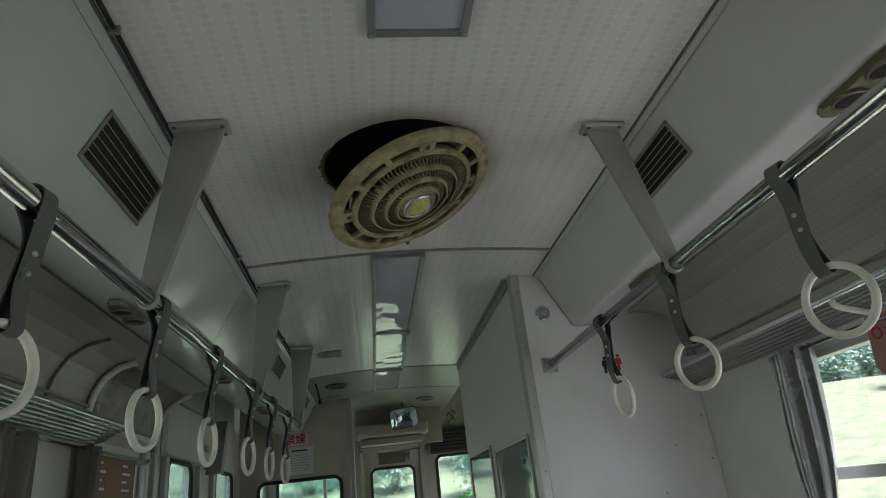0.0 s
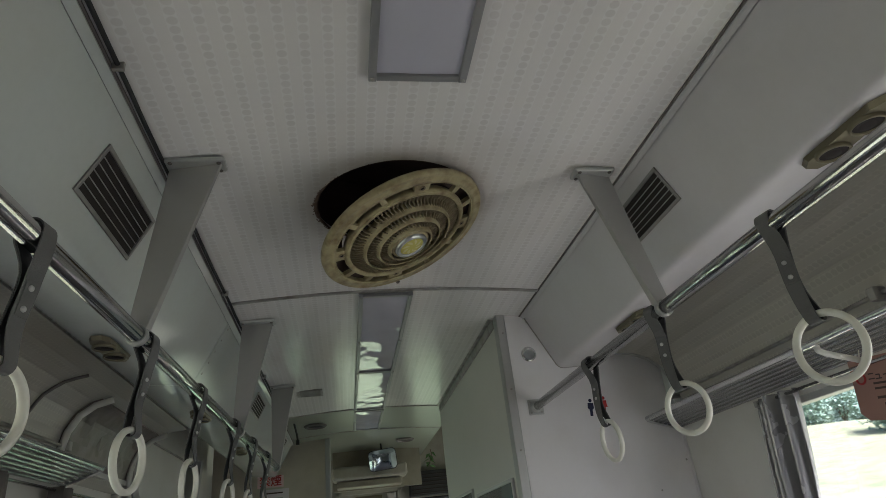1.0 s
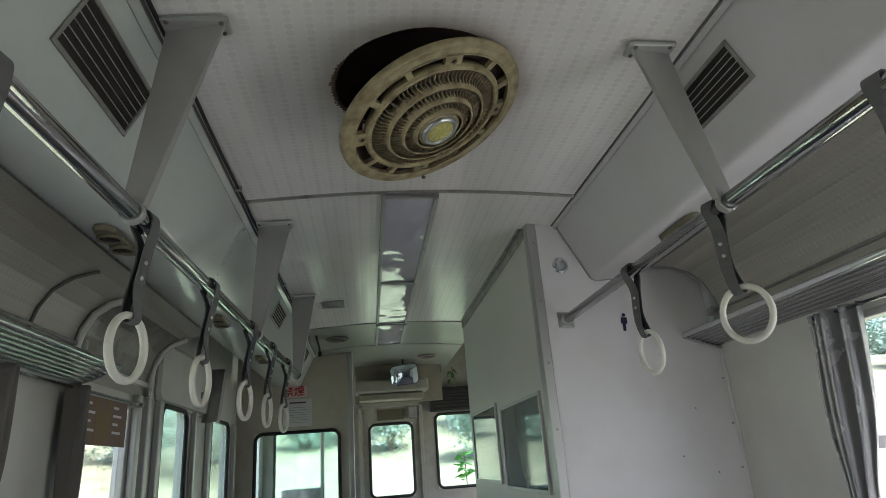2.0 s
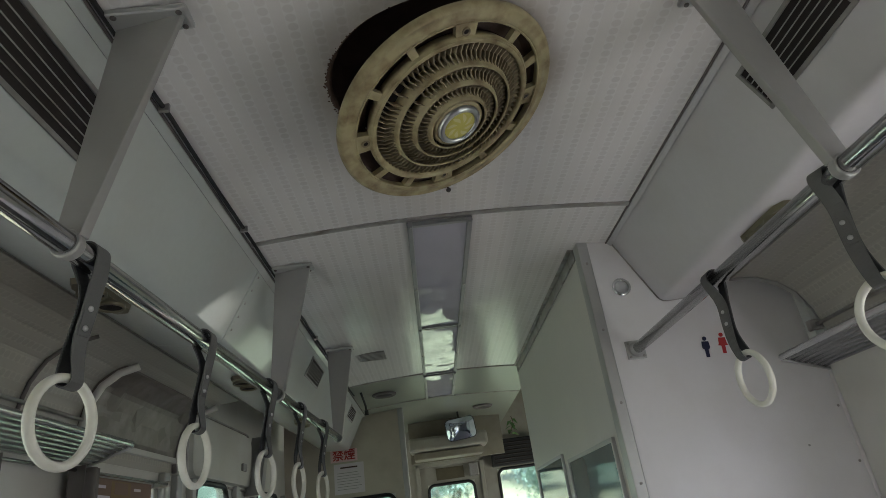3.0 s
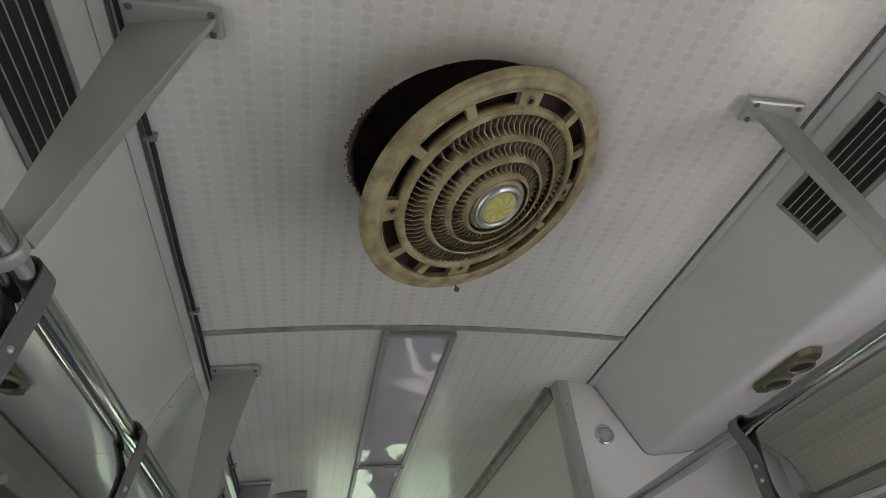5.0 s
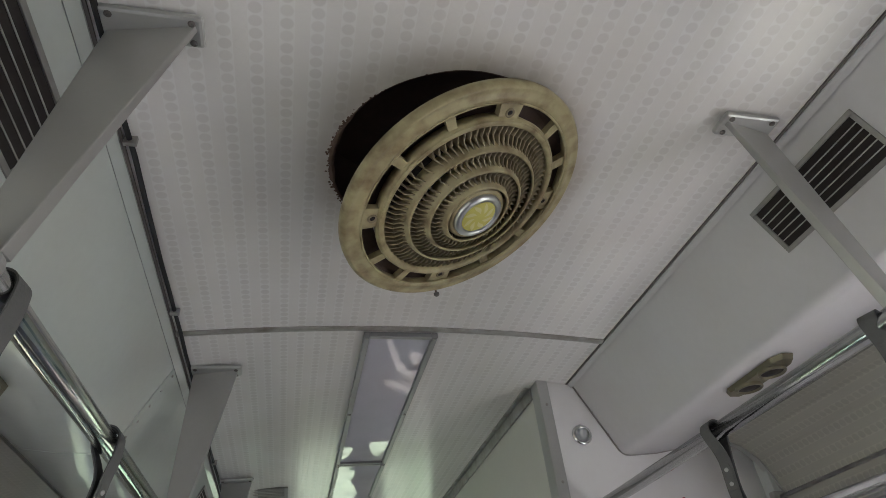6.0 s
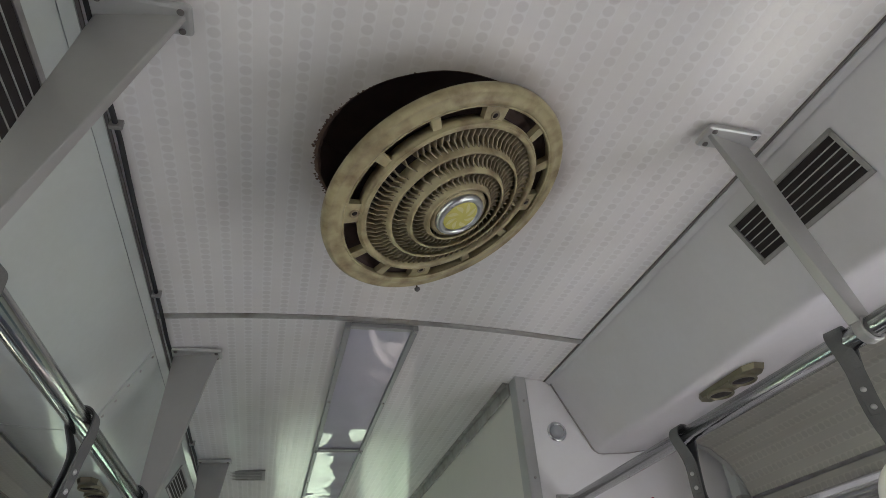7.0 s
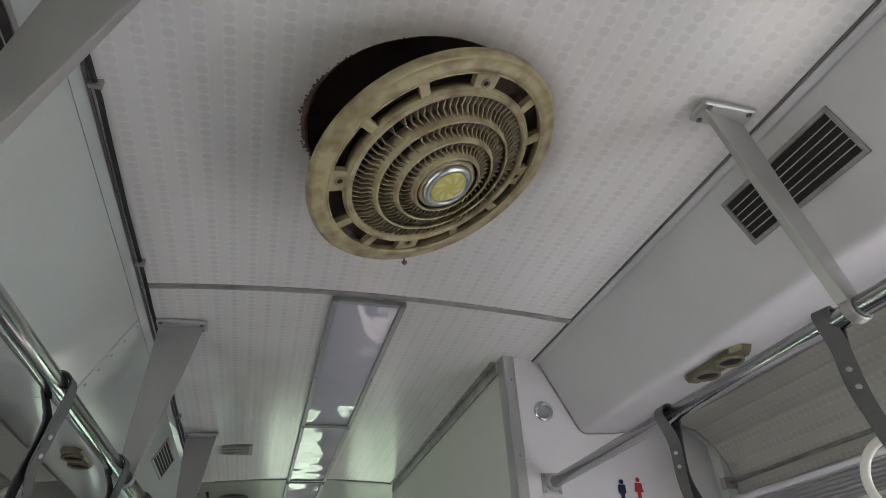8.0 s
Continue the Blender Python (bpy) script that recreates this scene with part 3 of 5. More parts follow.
for y in (-1.85, -0.79):
    rail_bracket(1, y, RAIL_R, 0.422, 0.53)
for y in (-1.88, -0.845, 0.195, 1.175):
    rail_bracket(-1, y, RAIL_L, 0.415, 0.545)


# ---- hand straps ----
def hand_strap(twist):
    ob = thing("hand_strap", "grey webbing hand strap with a cream plastic ring", "hand strap", group="hand straps")

    def half(f, r, low):
        """Half the gap between the two plies: closed at the rivets, open round rail and ring."""
        shut = 0.0062 - (0.0215 - r) * 0.75
        a, b = min(1, f / 0.38), min(1, max(0, (f - 0.62) / 0.38))
        a, b = a * a * (3 - 2 * a), b * b * (3 - 2 * b)
        return r + (shut - r) * a + (low - shut) * b

    def ribbon(inset, width, n=14):
        """The closed line of the loop in x and z: round the rail above and round the ring below."""
        r = 0.0215 - inset
        pts = []
        for k in range(n + 1):
            a = math.pi * k / n
            pts.append((r * math.cos(a), 0.004 + r * math.sin(a)))
        low = 0.0125 - inset * 0.6
        for k in range(1, 12):
            f = k / 12
            pts.append((-half(f, r, low), 0.004 - 0.176 * f))
        for k in range(9):
            a = math.pi + math.pi * k / 8
            pts.append((low * math.cos(a), -0.172 + low * math.sin(a)))
        for k in range(11, 0, -1):
            f = k / 12
            pts.append((half(f, r, low), 0.004 - 0.176 * f))
        return pts

    def web(name, inset, width, mat, label=""):
        bm = bmesh.new()
        outer, inner = ribbon(inset, width), ribbon(inset + 0.0022, width)
        rows = []
        for (xo, zo), (xi, zi) in zip(outer, inner):
            w = width / 2 * (1 - 0.18 * min(1, max(0, -zo / 0.175)))
            rows.append([bm.verts.new(c) for c in ((xo, -w, zo), (xo, w, zo), (xi, w, zi), (xi, -w, zi))])
        for r0, r1 in zip(rows, rows[1:] + rows[:1]):
            for k in range(4):
                bm.faces.new((r0[k], r0[(k + 1) % 4], r1[(k + 1) % 4], r1[k]))
        bmesh.ops.recalc_face_normals(bm, faces=bm.faces)
        for v in bm.verts:
            # the strap sways and twists a little on its way down
            f = min(1, max(0, -v.co.z / 0.175))
            turn = Matrix.Rotation(radians(twist) * math.sin(f * math.pi), 3, "Z")
            v.co = turn @ v.co
            v.co.x += 0.005 * math.sin(f * 2 * math.pi)
            v.co.y += 0.007 * math.sin(f * 3.1)
        return part(name, bm, mat, ob, label)

    face = 1 if twist > 0 else -1
    web("webbing", 0.0, 0.027, WEB)
    web("lining", 0.0024, 0.0245, WEBBACK, "black inner ply of the strap")
    patch = part("rivet_patch", boxes(((-0.0016, -0.009, -0.025), (0.0008, 0.009, 0.025)), bevel=0.0008), WEB, ob, "riveted webbing patch")
    patch.matrix_local = pose(-face * 0.0062 * math.cos(radians(twist)), 0.007 - face * 0.0062 * math.sin(radians(twist)), -0.086) @ pose(0, 0, 0, 0, 9 * face, twist if face > 0 else twist + 180)
    for z in (-0.014, 0.014):
        bm = bmesh.new()
        lathe(bm, [(0.0, 0.0026), (0.0025, 0.0022), (0.0042, 0.0006), (0.0044, 0)], 12)
        bm.transform(Matrix.Translation((-0.0016, 0, z)) @ Matrix.Rotation(radians(-90), 4, "Y"))
        part("rivet", bm, ALU, patch, "small bright rivet", smooth=True)
    bm = bmesh.new()
    n = 56
    rows = []
    for k in range(n):
        a = 2 * math.pi * k / n
        rows.append([bm.verts.new(((0.0072 * math.sin(t)), (0.0545 + 0.0062 * math.cos(t)) * math.cos(a), -0.2245 + (0.0545 + 0.0062 * math.cos(t)) * math.sin(a))) for t in [2 * math.pi * j / 12 for j in range(12)]])
    for r0, r1 in zip(rows, rows[1:] + rows[:1]):
        for k in range(12):
            bm.faces.new((r0[k], r0[(k + 1) % 12], r1[(k + 1) % 12], r1[k]))
    bmesh.ops.recalc_face_normals(bm, faces=bm.faces)
    part("ring", bm, RING, ob, "cream plastic grip ring", smooth=True)
    return ob


STRAPS = [(RAIL_R, -0.74, 22), (RAIL_R, -0.305, 4), (RAIL_R, -1.19, 18), (RAIL_R, -1.62, 10), (RAIL_L, -1.25, 12), (RAIL_L, -0.79, 9), (RAIL_L, -0.365, 5), (RAIL_L, 0.10, 8), (RAIL_L, 0.46, 5), (RAIL_L, 0.83, 9), (RAIL_L, -1.66, 5)]
made = {}
for rail_line, y, turn in STRAPS:
    p = rail_at(rail_line, y)
    side = 1 if rail_line is RAIL_R else -1
    m = pose(p.x, p.y, p.z, -2, (-4 if side > 0 else 1.5), 0) @ pose(0, 0, 0, 0, 0, side * turn)
    if side not in made:
        made[side] = hand_strap(24 if side > 0 else -10)
        made[side].matrix_world = m
    else:
        copy_thing(made[side], m)


# ---- ceiling fan: a round fan grille that has come loose and hangs aslant ----
def ceiling_fan():
    n = Vector((0.372, -0.144, -1)).normalized()
    u = n.cross(Vector((0, 1, 0))).normalized()
    v = n.cross(u)
    m = Matrix((u, v, n)).transposed().to_4x4()
    m.translation = (-0.0020, -0.6270, 2.1077)
    m = m @ Matrix.Scale(0.955, 4)
    ob = thing("ceiling_fan", "yellowed plastic ceiling fan grille hanging aslant from its opening", "ceiling fan", m)
    R = 0.2385
    bm = bmesh.new()
    lathe(bm, [(R - 0.004, -0.012), (R, -0.008), (R, 0.003), (R - 0.004, 0.0085), (R - 0.007, 0.0100), (R - 0.009, 0.0085), (R - 0.020, 0.0095), (R - 0.0225, 0.0115), (0.2075, 0.0108), (0.2060, 0.005), (0.2060, -0.006), (0.212, -0.010)], 96, closed=True)
    part("rim", bm, FAN, ob, "broad yellowed outer rim", smooth=True)
    # bridges across the slotted band
    bridge = None
    for k, (a, w) in enumerate([(77, 13), (110, 5), (141, 5), (176, 13), (209, 5), (235, 5), (262, 13), (293, 5), (320, 5), (346, 13), (14, 6), (41, 5)]):
        bm = bmesh.new()
        rows = []
        for j in range(5):
            t = radians(a - w / 2 + w * j / 4)
            c, s = math.cos(t), math.sin(t)
            rows.append([bm.verts.new((r * c, r * s, z)) for r, z in ((0.168, 0.010), (0.211, 0.005), (0.211, -0.007), (0.168, -0.002))])
        for r0, r1 in zip(rows, rows[1:]):
            for i in range(4):
                bm.faces.new((r0[i], r0[(i + 1) % 4], r1[(i + 1) % 4], r1[i]))
        bm.faces.new(rows[0])
        bm.faces.new(rows[-1][::-1])
        bmesh.ops.recalc_face_normals(bm, faces=bm.faces)
        bridge = part("bridge", bm, FAN, ob)
        if k % 3 == 0:
            bm = bmesh.new()
            lathe(bm, [(0.0, 0.001), (0.0045, 0.0015), (0.0068, 0.004), (0.0085, 0.0035), (0.009, 0)], 14)
            bm.transform(Matrix.Translation((0.186 * math.cos(radians(a)), 0.186 * math.sin(radians(a)), 0.0068)))
            part("boss", bm, FANDARK, bridge, "screw boss with a dark hole", smooth=True)
            # flat near-black disc drawn as the shaded screw hole
            bm = bmesh.new()
            lathe(bm, [(0.0048, 0.0075), (0.0, 0.0088)], 12)
            bm.transform(Matrix.Translation((0.186 * math.cos(radians(a)), 0.186 * math.sin(radians(a)), 0.0012)))
            part("hole", bm, DARK, bridge)
    # raised lips along both edges of the slotted band
    for r, z in ((0.2055, 0.0095), (0.1735, 0.0125)):
        bm = bmesh.new()
        tube(bm, [(r * math.cos(2 * math.pi * k / 72), r * math.sin(2 * math.pi * k / 72), z) for k in range(72)], 0.0022, 6, closed=True)
        part("lip", bm, FAN, ob, smooth=True)
    # sunk floor of the slotted band, broken between bridges, coloured dark as slot shade
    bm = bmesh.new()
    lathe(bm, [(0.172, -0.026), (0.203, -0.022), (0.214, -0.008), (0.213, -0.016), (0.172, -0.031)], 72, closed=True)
    part("slot_floor", bm, CAVITY, ob, "dusty sunk channel behind the slots, coloured dark as shade")
    bm = bmesh.new()
    lathe(bm, [(0.174, -0.012), (0.179, 0.006), (0.1765, 0.012), (0.170, 0.0155), (0.1645, 0.0135), (0.163, 0.002), (0.166, -0.014)], 96, closed=True)
    part("collar_ring", bm, FAN, ob, smooth=True)
    # concentric rings of the bowl, each a broad sloping band
    for r, z, w, d in ((0.124, 0.026, 0.010, 0.024), (0.090, 0.036, 0.009, 0.022), (0.060, 0.043, 0.008, 0.020)):
        bm = bmesh.new()
        lathe(bm, [(r - 0.0015, z + 0.002), (r + 0.001, z + 0.003), (r + 0.0035, z + 0.001), (r + 0.0075, z - d * 0.45), (r + 0.013, z - d), (r + 0.009, z - d), (r + 0.0005, z - 0.002)], 80, closed=True)
        part("grille_ring", bm, FAN, ob, smooth=True)
    # curved fins between the rings
    for r0, r1, z0, z1, count in ((0.129, 0.165, 0.020, 0.008, 84), (0.095, 0.1245, 0.031, 0.020, 66), (0.065, 0.0905, 0.038, 0.031, 48)):
        bm = bmesh.new()
        rows = []
        for j in range(5):
            f = j / 4
            r, z = r0 + (r1 - r0) * f, z0 + (z1 - z0) * f
            a = 0.0062 * (1 - abs(2 * f - 1))
            h = 0.0011
            rows.append([bm.verts.new(c) for c in ((r, a - h, z), (r, a + h, z), (r, a + h + 0.005, z - 0.017), (r, a - h + 0.005, z - 0.017))])
        for q0, q1 in zip(rows, rows[1:]):
            for i in range(4):
                bm.faces.new((q0[i], q0[(i + 1) % 4], q1[(i + 1) % 4], q1[i]))
        bm.faces.new(rows[0])
        bm.faces.new(rows[-1][::-1])
        bmesh.ops.recalc_face_normals(bm, faces=bm.faces)
        fin = part("fin", bm, FANDARK, ob)
        for k in range(1, count):
            if k in (int(count * 0.36), int(count * 0.37) + 1) and count > 60:
                continue  # broken-out fins
            twin = new("fin", fin.data)
            twin.parent = ob
            twin.matrix_local = Matrix.Rotation(2 * math.pi * k / count, 4, "Z")
    # near-black dome backing the fins, its colour put as shade in the gaps
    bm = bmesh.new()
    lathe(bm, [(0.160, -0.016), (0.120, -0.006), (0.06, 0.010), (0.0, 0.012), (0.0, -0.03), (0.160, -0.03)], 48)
    part("motor_cover", bm, DARK, ob, "motor dome coloured near-black for the shade between the fins")
    bm = bmesh.new()
    lathe(bm, [(0.058, 0.016), (0.056, 0.036), (0.054, 0.042), (0.050, 0.044), (0.046, 0.043), (0.036, 0.041)], 64)
    part("hub", bm, FAN, ob, smooth=True)
    bm = bmesh.new()
    lathe(bm, [(0.0470, 0.042), (0.0465, 0.047), (0.043, 0.0515), (0.038, 0.0525), (0.0345, 0.0505), (0.0335, 0.046)], 64)
    part("hub_bezel", bm, BEZEL, ob, "shiny chrome bezel", smooth=True)
    bm = bmesh.new()
    lathe(bm, [(0.0335, 0.0485), (0.02, 0.0505), (0.0, 0.051)], 40)
    badge = part("badge", bm, YELLOW, ob, "round yellow badge", smooth=True)
    for k in range(8):
        bm = bmesh.new()
        a0 = 2 * math.pi * k / 8
        ring = []
        for j in range(9):
            f = j / 8
            r = 0.010 + 0.021 * f
            ring.append((r, a0 + 0.5 * f, 0.20 * math.sin(math.pi * min(1, f * 1.05)) + 0.03))
        lo = [bm.verts.new((r * math.cos(a - w), r * math.sin(a - w), 0.0522 - 2.2 * r * r)) for r, a, w in ring]
        hi = [bm.verts.new((r * math.cos(a + w), r * math.sin(a + w), 0.0522 - 2.2 * r * r)) for r, a, w in ring]
        for j in range(8):
            bm.faces.new((lo[j], lo[j + 1], hi[j + 1], hi[j]))
        bmesh.ops.recalc_face_normals(bm, faces=bm.faces)
        part("petal", bm, YELLOWPALE, badge)
    return ob


ceiling_fan()
screw_thing = thing("hanging_screw", "long dark screw hanging beside the loose fan grille", "screw", pose(-0.004, -0.366, 2.098, 6, -8, 0))
part("shank", tube(bmesh.new(), [(0, 0, 0.104), (0, 0, -0.012)], 0.0019, 8), RUST, screw_thing)
bm = bmesh.new()
lathe(bm, [(0.002, -0.012), (0.0058, -0.014), (0.0058, -0.018), (0.003, -0.021), (0, -0.021)], 12)
part("screw_head", bm, GAP, screw_thing, smooth=True)


# ---- ceiling lamps, switched off ----
def ceiling_lamp(y0, y1, label, x0=-0.106, x1=0.090):
    ob = thing("ceiling_lamp", label, "ceiling lamp", Matrix.Translation((0, y0, 0)), "ceiling lamps")
    z, w, L = crown(0) - 0.002, 0.016, y1 - y0
    for lo, hi in (((x0, 0, z - 0.016), (x0 + w, L, z)), ((x1 - w, 0, z - 0.016), (x1, L, z)), ((x0 + w, 0, z - 0.014), (x1 - w, w, z)), ((x0 + w, L - w, z - 0.014), (x1 - w, L, z))):
        part("frame_bar", boxes((lo, hi), bevel=0.0022), FRAME, ob)
    steps = max(2, round(L / 0.42))
    for k in range(steps + 1):
        for x in (x0 + w / 2, x1 - w / 2):
            bm = bmesh.new()
            screw(bm, (x, min(max(k * L / steps, w / 2), L - w / 2), z - 0.0165), 0.0048)
            part("screw", bm, TRIM, ob)
    bm = bmesh.new()
    nx, ny = 10, max(8, int(L / 0.02))
    rows = []
    for j in range(ny + 1):
        row = []
        for i in range(nx + 1):
            x, y = x0 + w - 0.002 + (x1 - x0 - 2 * w + 0.004) * i / nx, w - 0.002 + (L - 2 * w + 0.004) * j / ny
            d = noise.noise(Vector((x * 9, (y + y0) * 5.5, 0))) * 0.0042 + noise.noise(Vector((x * 20, (y + y0) * 14, 3))) * 0.0014
            row.append(bm.verts.new((x, y, z - 0.0075 + d)))
        rows.append(row)
    for r0, r1 in zip(rows, rows[1:]):
        for i in range(nx):
            bm.faces.new((r0[i], r1[i], r1[i + 1], r0[i + 1]))
    part("diffuser", bm, DIFFUSER, ob, "lavender-grey wavy acrylic diffuser, unlit", smooth=True)
    return ob


ceiling_lamp(0.016, 1.06, "unlit ceiling lamp with a glossy lavender-grey cover")
ceiling_lamp(1.065, 1.965, "unlit ceiling lamp with a glossy lavender-grey cover")
ceiling_lamp(2.0, 2.68, "unlit short ceiling lamp near the front end")
ceiling_lamp(-2.35, -1.108, "unlit ceiling lamp with a glossy lavender-grey cover")


# ---- air vents in the duct slope ----
def air_vent(side, y, length=0.27, s0=0.047, width=0.108):
    """A louvred outlet: frame, black sheet painted as shaded depth, and slats, lying on the duct's slope."""
    a, b = Vector((0.578, 0, 2.172)), Vector((0.680, 0, 1.969))
    d = (b - a).normalized()
    ex = Vector((side * d.x, 0, d.z))
    ey = Vector((0, 1, 0))
    ez = Vector((-side * -d.z, 0, side * side * -d.x)).normalized()
    ez = Vector((side * d.z, 0, -d.x))
    c = Vector((side * a.x, y, a.z)) + ex * (s0 + width / 2)
    m = Matrix((ex, ey, ez)).transposed().to_4x4()
    m.translation = c
    ob = thing("air_vent", "grey louvred air vent with dark slots in the duct", "air vent", m, "air vents")
    w, L, f = width / 2, length / 2, 0.009
    for lo, hi in (((-w, -L, 0.0005), (-w + f, L, 0.005)), ((w - f, -L, 0.0005), (w, L, 0.005)), ((-w + f, -L, 0.0005), (w - f, -L + f, 0.005)), ((-w + f, L - f, 0.0005), (w - f, L, 0.005))):
        part("frame_bar", boxes((lo, hi), bevel=0.001), VENT, ob)
    # the duct has no depth here: a black sheet stands in for shade
    part("slot_shade", boxes(((-w + 0.002, -L + 0.002, 0.0006), (w - 0.002, L - 0.002, 0.0012))), DARK, ob, "flat black sheet painting the shade behind the slats")
    n = 6
    slat = None
    for k in range(1, n):
        x = -w + f + (2 * w - 2 * f) * k / n
        bm = bmesh.new()
        box(bm, (-0.0011, -L + f, 0.0012), (0.0011, L - f, 0.0027), 0.0003)
        slat = part("slat", bm, TRIM, ob)
        slat.location.x = x
    return ob


air_vent(1, -0.745, 0.272, 0.038, 0.103)
air_vent(-1, -0.85, 0.305, 0.055, 0.114)
air_vent(-1, 1.25, 0.29, 0.027, 0.095)
air_vent(-1, 2.5, 0.25, 0.012, 0.085)
air_vent(1, -2.0)


# ---- air nozzles under the duct ----
def air_nozzle(x, y, turn=0):
    ob = thing("air_nozzle", "bronze-grey twin air nozzle plate under the duct", "air nozzle", pose(x, y, 1.9515, 0, 0, turn), "air nozzles")
    bm = bmesh.new()
    pts = [(-0.014, -0.105), (0.014, -0.105), (0.028, -0.08), (0.029, 0.08), (0.014, 0.105), (-0.014, 0.105), (-0.029, 0.08), (-0.028, -0.08)]
    top, low = [bm.verts.new((px, py, 0)) for px, py in pts], [bm.verts.new((px * 0.90, py * 0.95, -0.012)) for px, py in pts]
    for k in range(8):
        bm.faces.new((top[k], top[(k + 1) % 8], low[(k + 1) % 8], low[k]))
    bm.faces.new(low)
    bm.faces.new(top[::-1])
    bmesh.ops.recalc_face_normals(bm, faces=bm.faces)
    part("plate", bm, BRONZE, ob)
    for dy in (-0.042, 0.042):
        bm = bmesh.new()
        lathe(bm, [(0.031, 0), (0.031, -0.007), (0.029, -0.009), (0.0265, -0.009), (0.025, -0.0035)], 28)
        bm.transform(Matrix.Translation((0, dy, -0.0105)))
        nozzle = part("nozzle", bm, BRONZE, ob, smooth=True)
        # flat near-black disc stands in for the shaded depth of the bore
        bm = bmesh.new()
        lathe(bm, [(0.0262, -0.0042), (0.0, -0.0038)], 24)
        bm.transform(Matrix.Translation((0, dy, -0.0105)))
        part("bore", bm, DARK, nozzle, "near-black disc painting the shaded nozzle bore")
        # core darkened as well, as if it sat in the bore's shade
        bm = bmesh.new()
        lathe(bm, [(0.0, -0.0075), (0.012, -0.0065), (0.017, -0.0035)], 20)
        bm.transform(Matrix.Translation((0.004, dy + 0.005, -0.0095)))
        part("core", bm, DARK, nozzle, "turning nozzle core, coloured near-black for the bore's shade", smooth=True)
    return ob


for x, y in ((0.762, -0.275), (0.735, -1.262), (-0.808, -0.29), (-0.76, 0.65), (-0.745, 1.6), (-0.80, -1.24)):
    air_nozzle(x, y)


# ---- luggage racks ----
def luggage_rack(side, y0, y1, label):
    ob = thing("luggage_rack", label, "luggage rack", group="luggage racks")
    s = side
    part("front_tube", tube(bmesh.new(), [(s * 1.0, y0, 1.722), (s * 1.0, y1 - 0.02, 1.722), (s * 1.008, y1 - 0.006, 1.722), (s * 1.022, y1, 1.722)], 0.0095, 12), RACK, ob, smooth=True)
    for k in range(7):
        x, z = 1.021 + 0.018 * k, 1.718 - 0.006 * k
        part("slat", tube(bmesh.new(), [(s * x, y0, z), (s * x, y1 - 0.004, z)], 0.0058, 8), RACK, ob, smooth=True)
    part("end_bar", tube(bmesh.new(), [(s * 1.003, y1 - 0.008, 1.716), (s * 1.143, y1 - 0.008, 1.670)], 0.005, 8), ALU, ob, smooth=True)
    part("wall_tube", tube(bmesh.new(), [(s * 1.122, y0, 1.800), (s * 1.122, y1 - 0.06, 1.800)], 0.0055, 10), TRIM, ob, smooth=True)
    y = y1 - 0.05
    k = 0
    while y > y0:
        bm = bmesh.new()
        box(bm, (min(s * 1.10, s * 1.147), y - 0.012, 1.783), (max(s * 1.10, s * 1.147), y + 0.012, 1.817), 0.004)
        part("wall_bracket", bm, TRIM, ob, "small dark wall bracket")
        bm = bmesh.new()
        tube(bm, [(s * 0.996, y - 0.94, 1.71), (s * 0.998, y - 0.94, 1.698), (s * 1.015, y - 0.94, 1.690), (s * 1.07, y - 0.94, 1.676), (s * 1.146, y - 0.94, 1.655)], 0.008, 8)
        part("support_arm", bm, RING, ob, "cream support arm under the rack", smooth=True)
        y -= 1.05
        k += 1
    return ob


luggage_rack(1, -5.8, 0.279, "steel tube luggage rack over the windows, ending at the partition")
luggage_rack(-1, -5.8, 0.34, "steel tube luggage rack over the windows with a free end")


# ---- windows ----
def window(side, y0, y1, z0, z1, sash=True, glass=True):
    ob = thing("window_bay", "aluminium-framed side window with a cross bar", "window", kind="structure")
    x = SIDE
    f = 0.022

    def bar(lo, hi, name="frame_bar"):
        a, b = sorted((side * lo[0], side * hi[0]))
        return part(name, boxes(((a, lo[1], lo[2]), (b, hi[1], hi[2])), bevel=0.003), ALU, ob)

    bar((x - 0.004, y0, z0), (x + 0.04, y0 + f, z1))
    bar((x - 0.004, y1 - f, z0), (x + 0.04, y1, z1))
    bar((x - 0.003, y0 + f, z0), (x + 0.04, y1 - f, z0 + f))
    bar((x - 0.003, y0 + f, z1 - f), (x + 0.04, y1 - f, z1))
    if sash:
        bar((x + 0.004, y0 + f, 1.295), (x + 0.03, y1 - f, 1.328), "sash_bar")
    if glass:
        a, b = sorted((side * (x + 0.020), side * (x + 0.023)))
        pane = part("pane", boxes(((a, y0 + f, z0 + f), (b, y1 - f, z1 - f))), GLASS, ob, "clear window glass")
        pane.visible_shadow = False
    return ob


for k, bay in enumerate(RIGHT_BAYS):
    window(1, *bay, glass=k == 0)
for k, bay in enumerate(LEFT_BAYS):
    window(-1, *bay, sash=k > 0, glass=k < 2)


def rounded_rect(w, h, r, n=6):
    pts = []
    for cx, cy, a0 in ((w / 2 - r, h / 2 - r, 0), (-w / 2 + r, h / 2 - r, 90), (-w / 2 + r, -h / 2 + r, 180), (w / 2 - r, -h / 2 + r, 270)):
        for k in range(n + 1):
            a = radians(a0 + 90 * k / n)
            pts.append((cx + r * math.cos(a), cy + r * math.sin(a)))
    return pts


